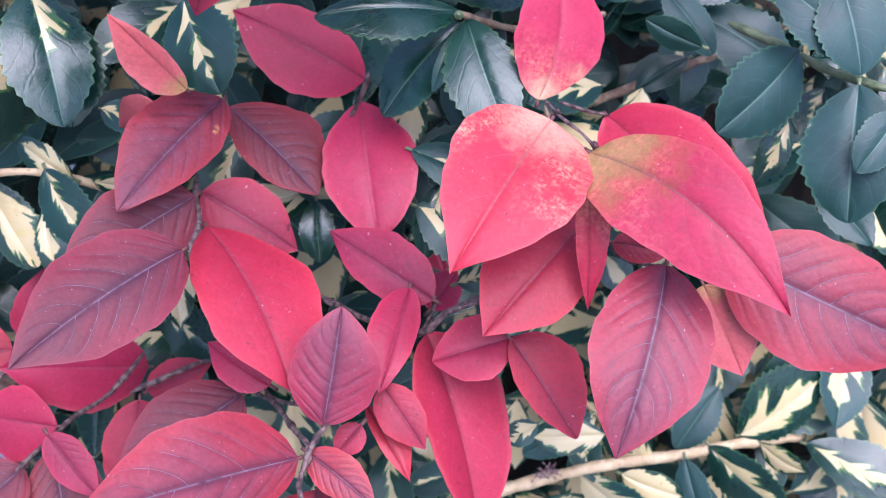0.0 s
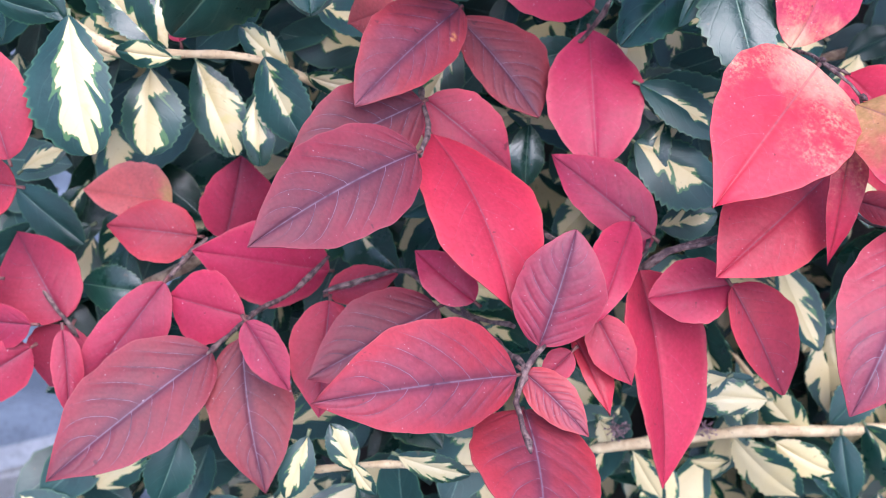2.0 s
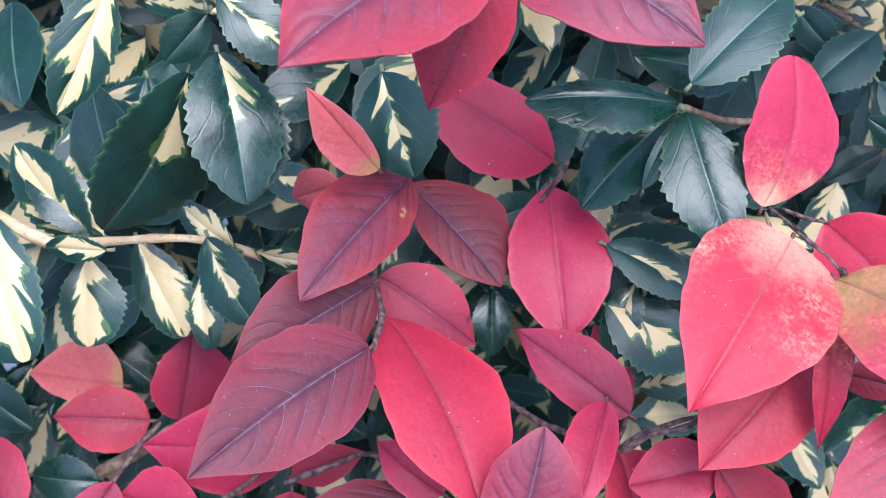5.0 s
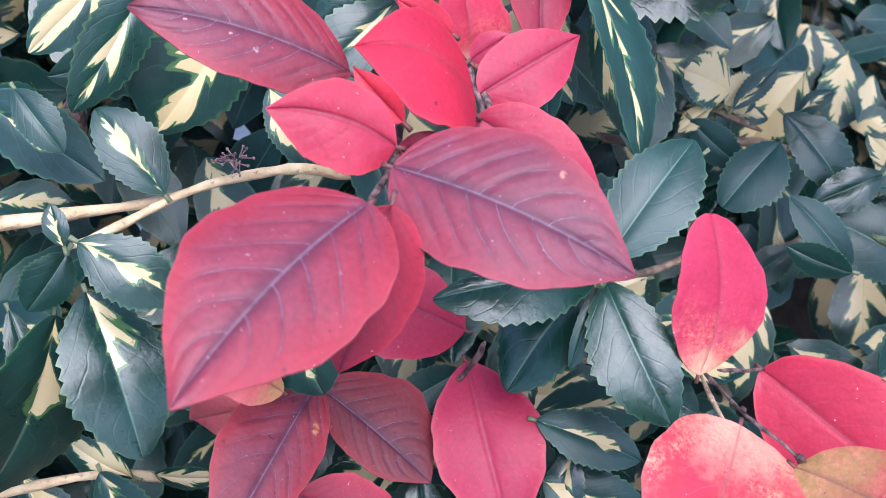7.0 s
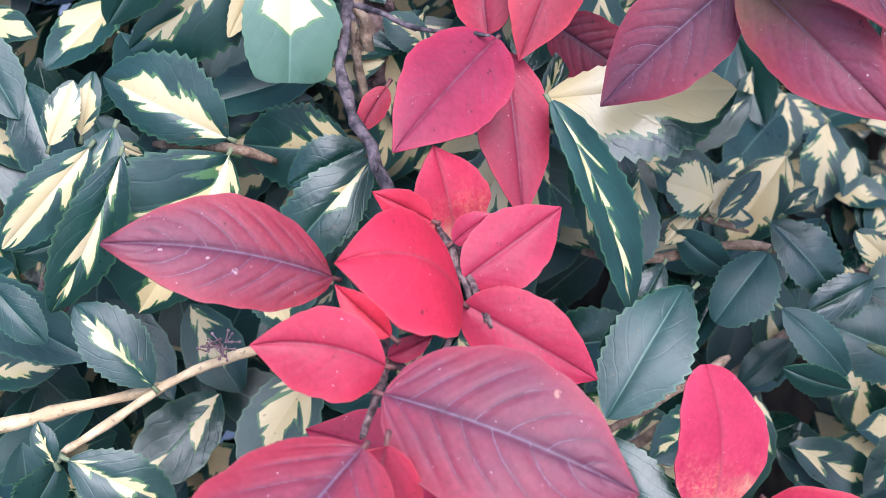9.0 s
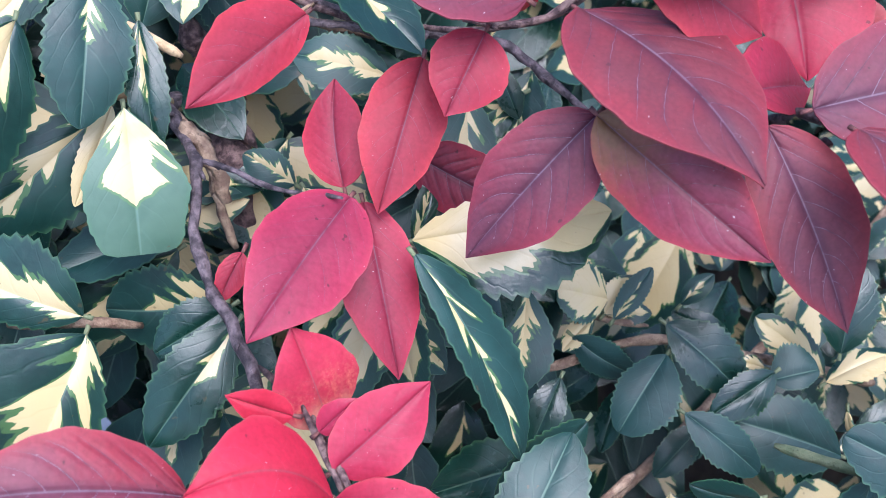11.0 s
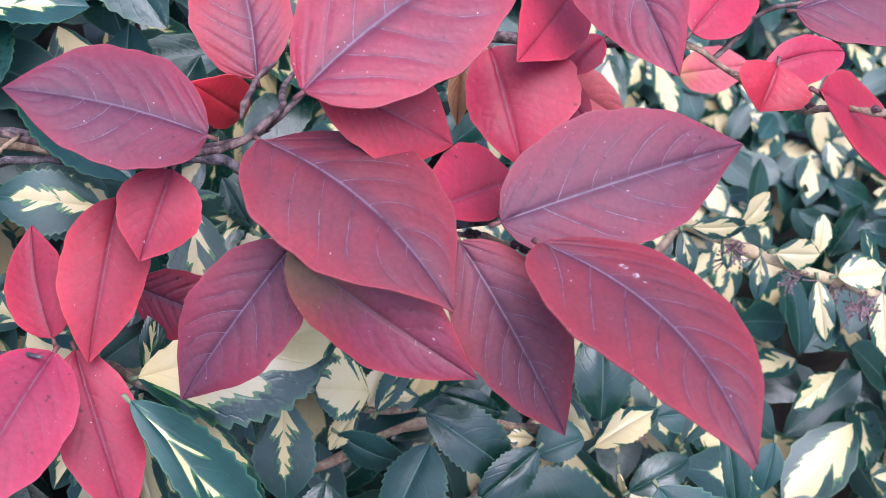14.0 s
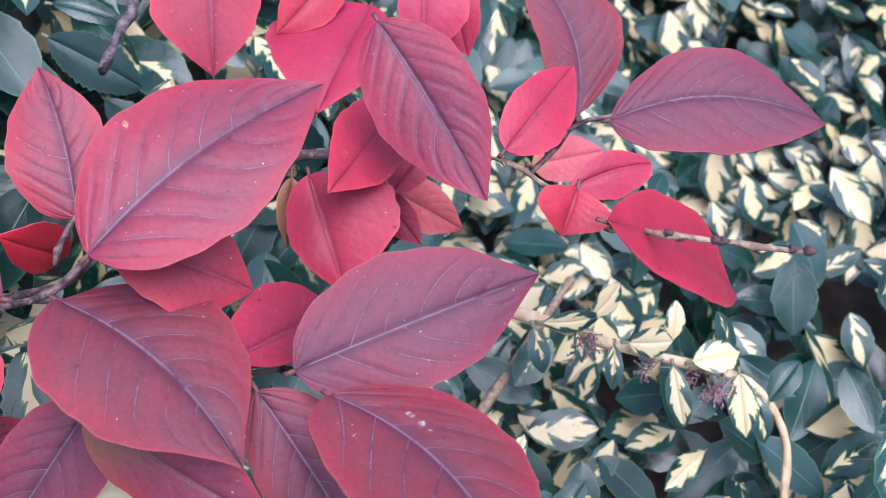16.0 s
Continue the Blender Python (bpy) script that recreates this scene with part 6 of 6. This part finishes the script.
green_leaf(mid_stem, (0.0437, 0.4120, 1.1969), (0.0231, 0.4108, 1.1952), 0.0130, (0.00, -0.84, 0.54), "s", point=.5)
green_leaf(mid_stem, (-0.0140, 0.4080, 1.1936), (-0.0244, 0.4136, 1.2022), 0.0095, (0.04, -0.85, 0.53), "s")
green_leaf(cream_stem, (-0.1063, 0.3784, 1.1954), (-0.0988, 0.3857, 1.2074), 0.0082, (0.24, -0.95, 0.19), "k")
green_leaf(cream_stem, (-0.0998, 0.3836, 1.1944), (-0.0948, 0.3910, 1.2067), 0.0068, (0.24, -0.95, 0.23), "k")
green_leaf(cream_stem, (-0.0926, 0.3841, 1.1915), (-0.0856, 0.3817, 1.1877), 0.0044, (-0.05, -0.96, 0.27), "k")


def dry_flowers(stem, at, size, seed):
    """A tuft of withered stamens on a stem."""
    rnd = random.Random(seed)
    bm = bmesh.new()
    for k in range(26):
        d = Vector((rnd.uniform(-1, 1), rnd.uniform(-0.5, 0.8), rnd.uniform(-1, 0.5))).normalized()
        x = d.orthogonal().normalized()
        y = d.cross(x)
        o = Vector((rnd.uniform(-1, 1), rnd.uniform(-0.4, 0.4), rnd.uniform(-0.4, 0.4))) * size * 0.5
        n = size * rnd.uniform(0.35, 0.75)
        rings = []
        for f, r in ((0.0, 0.00022), (0.8, 0.00014), (0.86, 0.0004), (1.0, 0.0003)):
            rings.append([bm.verts.new(o + d * n * f + (x * math.cos(a * 1.5708) + y * math.sin(a * 1.5708)) * r) for a in range(4)])
        for a, b in zip(rings, rings[1:]):
            for q in range(4):
                bm.faces.new((a[q], a[(q + 1) % 4], b[(q + 1) % 4], b[q]))
        bm.faces.new(rings[-1])
    me = bpy.data.meshes.new("withered_flower")
    bm.to_mesh(me)
    bm.free()
    me.materials.append(BROWN_TUFT)
    child(new("withered_flower", me), stem, Matrix.Translation(at))


dry_flowers(right_stem, (0.1685, 0.3935, 1.1459), 0.005, 1)
dry_flowers(right_stem, (0.1823, 0.3856, 1.1331), 0.006, 2)
dry_flowers(right_stem, (0.1979, 0.3781, 1.1210), 0.007, 3)
dry_flowers(right_stem, (0.1939, 0.3830, 1.1252), 0.006, 4)
dry_flowers(low_stem, (0.0358, 0.3204, 0.9777), 0.006, 5)
dry_flowers(left_two_stem, (-0.0737, 0.3361, 1.1631), 0.005, 6)
dry_flowers(low_stem, (0.0098, 0.3190, 0.9750), 0.006, 7)
bud(whorl_stem, (0.0051, 0.3129, 1.1391), (-0.1, -0.9, 0.4), 0.0022, PETIOLE_GREEN)
dry_flowers(mid_stem, (0.0239, 0.4044, 1.1932), 0.006, 8)
dry_flowers(right_stem, (0.1677, 0.3946, 1.1418), 0.006, 9)
dry_flowers(right_stem, (0.1922, 0.3694, 1.1286), 0.007, 10)


def face_depth(x, h):
    """How far in the evergreen's face lies at x along and h up the slope."""
    d = 0.352 + 0.045 * max(0.0, min(1.0, (-0.07 - x) / 0.03)) * max(0.0, min(1.0, (0.03 - h) / 0.03))
    d += 0.055 * max(0.0, min(1.0, (x - 0.02) / 0.06)) * max(0.0, min(1.0, (h - 0.02) / 0.05))
    d += 0.22 * max(0.0, min(1.0, (x - 0.06) / 0.25, (0.75 - x) / 0.3)) * max(0.0, min(1.0, (h - 0.04) / 0.10))
    d += 0.055 * max(0.0, min(1.0, (x + 0.06) / 0.04)) * max(0.0, min(1.0, (0.015 - h) / 0.03))
    return d


def inside(x, h, d):
    """The shrub ends low on one side, where the pavement shows."""
    return not (x < -0.150 - 0.35 * (d - 0.35) and h < -0.055 - 0.15 * (d - 0.35))


rng = random.Random(11)
LIB = {}
for tone in "gsc":
    LIB[tone] = [leaf_mesh("leaf", 0.034, 0.034 * rng.uniform(0.46, 0.6), rng.uniform(0.44, 0.56), rng.uniform(0.0, 0.2), rng.uniform(-0.02, 0.09), (GREEN[tone], PETIOLE_GREEN), stalk=0.002, stalk_r=0.0005, tipness=0.8, teeth=0.035, rows=30, seed=900 + k + ord(tone), wave=0.02) for k in range(4)]


def leaf_stance(x, h, d, rng, scale=1.0):
    """A leaf's pose: hung outwards, tip mostly down the slope or aside."""
    ang = rng.gauss(-90, 62)
    out = rng.uniform(-0.55, 0.15)
    t = Vector((math.cos(radians(ang)), out, math.sin(radians(ang)))).normalized()
    n = Vector((rng.gauss(0, 0.35), -1.0, rng.gauss(0.35, 0.35)))
    size = rng.uniform(0.62, 1.12) * scale
    base = Vector((x, d, h)) - t * 0.017 * size
    return SLOPE @ leaf_pose(base, base + t, n) @ Matrix.Scale(size, 4)


near, far = [], []
step = 0.0185
for layer, (dd, jit) in enumerate(((0.026, 0.012), (0.044, 0.012), (0.070, 0.016), (0.105, 0.02), (0.15, 0.02), (0.20, 0.02))):
    for a in range(int(-0.30 / step), int(0.62 / step)):
        for b in range(int(-0.20 / step), int(0.46 / step)):
            x, h = (a + rng.uniform(-0.6, 0.6)) * step, (b + rng.uniform(-0.6, 0.6)) * step
            d = face_depth(x, h) + dd + rng.uniform(-jit, jit)
            if not inside(x, h, d) or (layer > 3 and (x > 0.03 or h < -0.02)):
                continue
            hollow = max(0.0, min(1.0, (x - 0.0) / 0.02, (0.15 - x) / 0.03, (h - 0.035) / 0.02, (0.100 - h) / 0.02))
            open_bed = max(0.0, min(1.0, (x - 0.10) / 0.05)) * max(0.0, min(1.0, (h - 0.03) / 0.05))
            if layer < 2 and rng.random() > (0.52 + 0.48 * open_bed) * (1 - 0.6 * hollow):
                continue
            patch = noise.noise(Vector((x * 14, h * 14, 3.1)))
            r = rng.random() - 0.35 * hollow + 0.25 * patch + 0.12 * open_bed + 0.30 * max(0.0, min(1.0, (x + 0.06) / 0.04)) * max(0.0, min(1.0, (0.01 - h) / 0.03))
            tone = "g" if r < 0.46 else ("s" if r < 0.72 else "c")
            m = leaf_stance(x, h, d, rng, 1.0 - 0.34 * open_bed)
            if open_bed > 0.5 and layer < 3:
                far.append((tone, leaf_stance(x + rng.uniform(-0.012, 0.012), h + rng.uniform(-0.012, 0.012), d - 0.012, rng, 0.74)))
            if layer == 0 and len(near) < 300 and -0.14 < x < 0.20 and -0.09 < h < 0.24:
                near.append((tone, m))
            else:
                far.append((tone, m))

inner = shoot([SLOPE @ Vector(p) for p in ((-0.16, 0.40, -0.06), (-0.05, 0.39, 0.01), (0.06, 0.42, 0.05), (0.2, 0.48, 0.11))], 0.002, 0.0015, BARK_TWIG)
for tone, m in near:
    variegated(child(new("leaf", LIB[tone][rng.randrange(4)]), inner, m), tone, rng.randrange(9999))


def mass(name, tone, poses, rows=15):
    """The leaves further in, joined into one mesh of low blades."""
    low = [leaf_mesh("leaf_low", 0.034, 0.034 * w, 0.5, 0.14, 0.03, (GREEN_FAR[tone],), stalk=0, tipness=0.8, teeth=0.03, rows=rows, seed=70 + k, wave=0.02, lanes=(-1.0, -0.5, 0.0, 0.5, 1.0)) for k, w in enumerate((0.48, 0.55, 0.6))]
    vs, fs, uvs, at = [], [], [], 0
    packs = []
    for me in low:
        co = np.empty(len(me.vertices) * 3)
        me.vertices.foreach_get("co", co)
        u = np.empty(len(me.loops) * 2)
        me.uv_layers[0].data.foreach_get("uv", u)
        packs.append((co.reshape(-1, 3), [tuple(p.vertices) for p in me.polygons], u))
    for m in poses:
        co, faces, u = packs[rng.randrange(3)]
        M = np.array(m)
        vs.append(co @ M[:3, :3].T + M[:3, 3])
        fs.extend([tuple(i + at for i in f) for f in faces])
        uvs.append(u)
        at += len(co)
    me = bpy.data.meshes.new(name)
    me.from_pydata(np.concatenate(vs).tolist(), [], fs)
    me.uv_layers.new(name="UVMap").data.foreach_set("uv", np.concatenate(uvs))
    me.polygons.foreach_set("use_smooth", [True] * len(me.polygons))
    me.materials.append(GREEN_FAR[tone])
    return tagged(child(new(name, me), evergreen, Matrix()), kind="stuff")


for tone, name in (("g", "green_foliage"), ("s", "streaked_foliage"), ("c", "cream_foliage")):
    mass(name, tone, [m for k, m in far if k == tone])


# ---------------------------------------------------------------- ground, dark backing for the shade inside the shrub, pavement
def grid_mesh(name, xs, ys, at, mat, keep=None):
    me = bpy.data.meshes.new(name)
    vs = [tuple(at(x, y)) for y in ys for x in xs]
    n = len(xs)
    fs = [(j * n + i, j * n + i + 1, (j + 1) * n + i + 1, (j + 1) * n + i) for j in range(len(ys) - 1) for i in range(n - 1) if keep is None or keep(xs[i], ys[j])]
    me.from_pydata(vs, [], fs)
    me.polygons.foreach_set("use_smooth", [True] * len(me.polygons))
    me.materials.append(mat)
    return me


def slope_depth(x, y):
    """Height of the dark backing inside the shrub at a place of the plan: a steep face, a flat crown, falling away all
    round.
    """
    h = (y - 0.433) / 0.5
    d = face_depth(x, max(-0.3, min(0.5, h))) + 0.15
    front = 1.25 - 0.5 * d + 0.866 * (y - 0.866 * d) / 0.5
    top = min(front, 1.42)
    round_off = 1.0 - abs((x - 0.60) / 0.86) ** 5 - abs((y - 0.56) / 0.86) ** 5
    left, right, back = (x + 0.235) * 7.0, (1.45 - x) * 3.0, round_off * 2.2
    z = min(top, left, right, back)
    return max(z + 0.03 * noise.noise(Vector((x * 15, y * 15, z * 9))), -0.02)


# mound added behind the leaves, its dark colour standing in for deep shade
backing_ob = new("shade_backing", grid_mesh("shade_backing", [-0.26 + 0.03 * i for i in range(60)], [-0.24 + 0.025 * i for i in range(66)], lambda x, y: (x, y, slope_depth(x, y)), DARK_BACKING))
tagged(backing_ob, "dark mound added to stand in for the shade inside the shrub", "soil", kind="structure")

# the shrub's cover goes on over the rest of the backing mound, out of reach of the walk
cover = []
for k in range(5200):
    x, y = rng.uniform(-0.22, 1.42), rng.uniform(-0.18, 1.33)
    z = slope_depth(x, y)
    here = SLOPE.inverted() @ Vector((x, y, z))
    if z < 0.03 or (-0.32 < here.x < 0.64 and -0.22 < here.z < 0.48):
        continue
    e = 0.02
    n = Vector((slope_depth(x - e, y) - slope_depth(x + e, y), slope_depth(x, y - e) - slope_depth(x, y + e), 2 * e)).normalized()
    t = (Vector((rng.gauss(0, 0.6), rng.gauss(0, 0.6), rng.gauss(-0.6, 0.4))) + n * 0.4).normalized()
    b = Vector((x, y, z)) + n * rng.uniform(0.02, 0.10)
    r = rng.random()
    cover.append(("g" if r < 0.5 else "s" if r < 0.75 else "c", leaf_pose(b, b + t, n + Vector((rng.gauss(0, 0.4), rng.gauss(0, 0.4), rng.gauss(0, 0.4)))) @ Matrix.Scale(rng.uniform(0.8, 1.4), 4)))
for tone, name in (("g", "outer_green_foliage"), ("s", "outer_streaked_foliage"), ("c", "outer_cream_foliage")):
    mass(name, tone, [m for k, m in cover if k == tone], rows=5)


def stone_material(name, a, b, scale, rough=0.85):
    m, n, l, bsdf = material(name)
    N = Nodes(m)
    obj = N.n.new("ShaderNodeTexCoord").outputs["Object"]
    p, q = N.noise(obj, scale, 4.0), N.noise(obj, scale * 14, 2.0)
    col = N.mix(N.step(p, 0.3, 0.7), a, b)
    col = N.mix(N.math("MULTIPLY", N.step(q, 0.5, 0.68), 0.5), col, tuple(c * 0.45 for c in a))
    N.put(bsdf.inputs["Base Color"], col)
    bsdf.inputs["Roughness"].default_value = rough
    bump = N.n.new("ShaderNodeBump")
    bump.inputs["Strength"].default_value, bump.inputs["Distance"].default_value = 0.6, 0.004
    N.put(bump.inputs["Height"], q)
    l.new(bump.outputs[0], bsdf.inputs["Normal"])
    return m


EARTH = stone_material("brown_earth", (0.055, 0.042, 0.032), (0.11, 0.085, 0.06), 6)
ASPHALT = stone_material("grey_paving", (0.055, 0.068, 0.086), (0.125, 0.145, 0.175), 11)
KERB_X, KERB_Y, KERB_A = -0.571, 1.217, 0.56
KERB = stone_material("pale_kerb_stone", (0.20, 0.20, 0.205), (0.28, 0.28, 0.28), 12)
far_xs = [-300, -40, -6, -2, -1, 0, 1, 2, 6, 40, 300]
ground = new("ground", grid_mesh("ground", far_xs, far_xs, lambda x, y: (x, y, 0.0), ASPHALT))
tagged(ground, "grey gritty asphalt ground beside the planting", "ground", kind="structure")


def slab(name, size, m, mat, bevel):
    bm = bmesh.new()
    bmesh.ops.create_cube(bm, size=1.0)
    bmesh.ops.scale(bm, vec=size, verts=bm.verts)
    bmesh.ops.bevel(bm, geom=bm.edges[:], offset=bevel, segments=2, affect="EDGES")
    me = bpy.data.meshes.new(name)
    bm.to_mesh(me)
    bm.free()
    me.materials.append(mat)
    ob = new(name, me)
    ob.matrix_world = m
    return ob


for k in range(5):
    tagged(slab("kerb_stone", (0.994, 0.06, 0.09), pose(KERB_X + (k - 2) * math.cos(KERB_A), KERB_Y + (k - 2) * math.sin(KERB_A), 0.0, 0, 0, math.degrees(KERB_A)), KERB, 0.008), "narrow pale concrete edging stone set in the ground", "kerb", "edging stones", "structure")
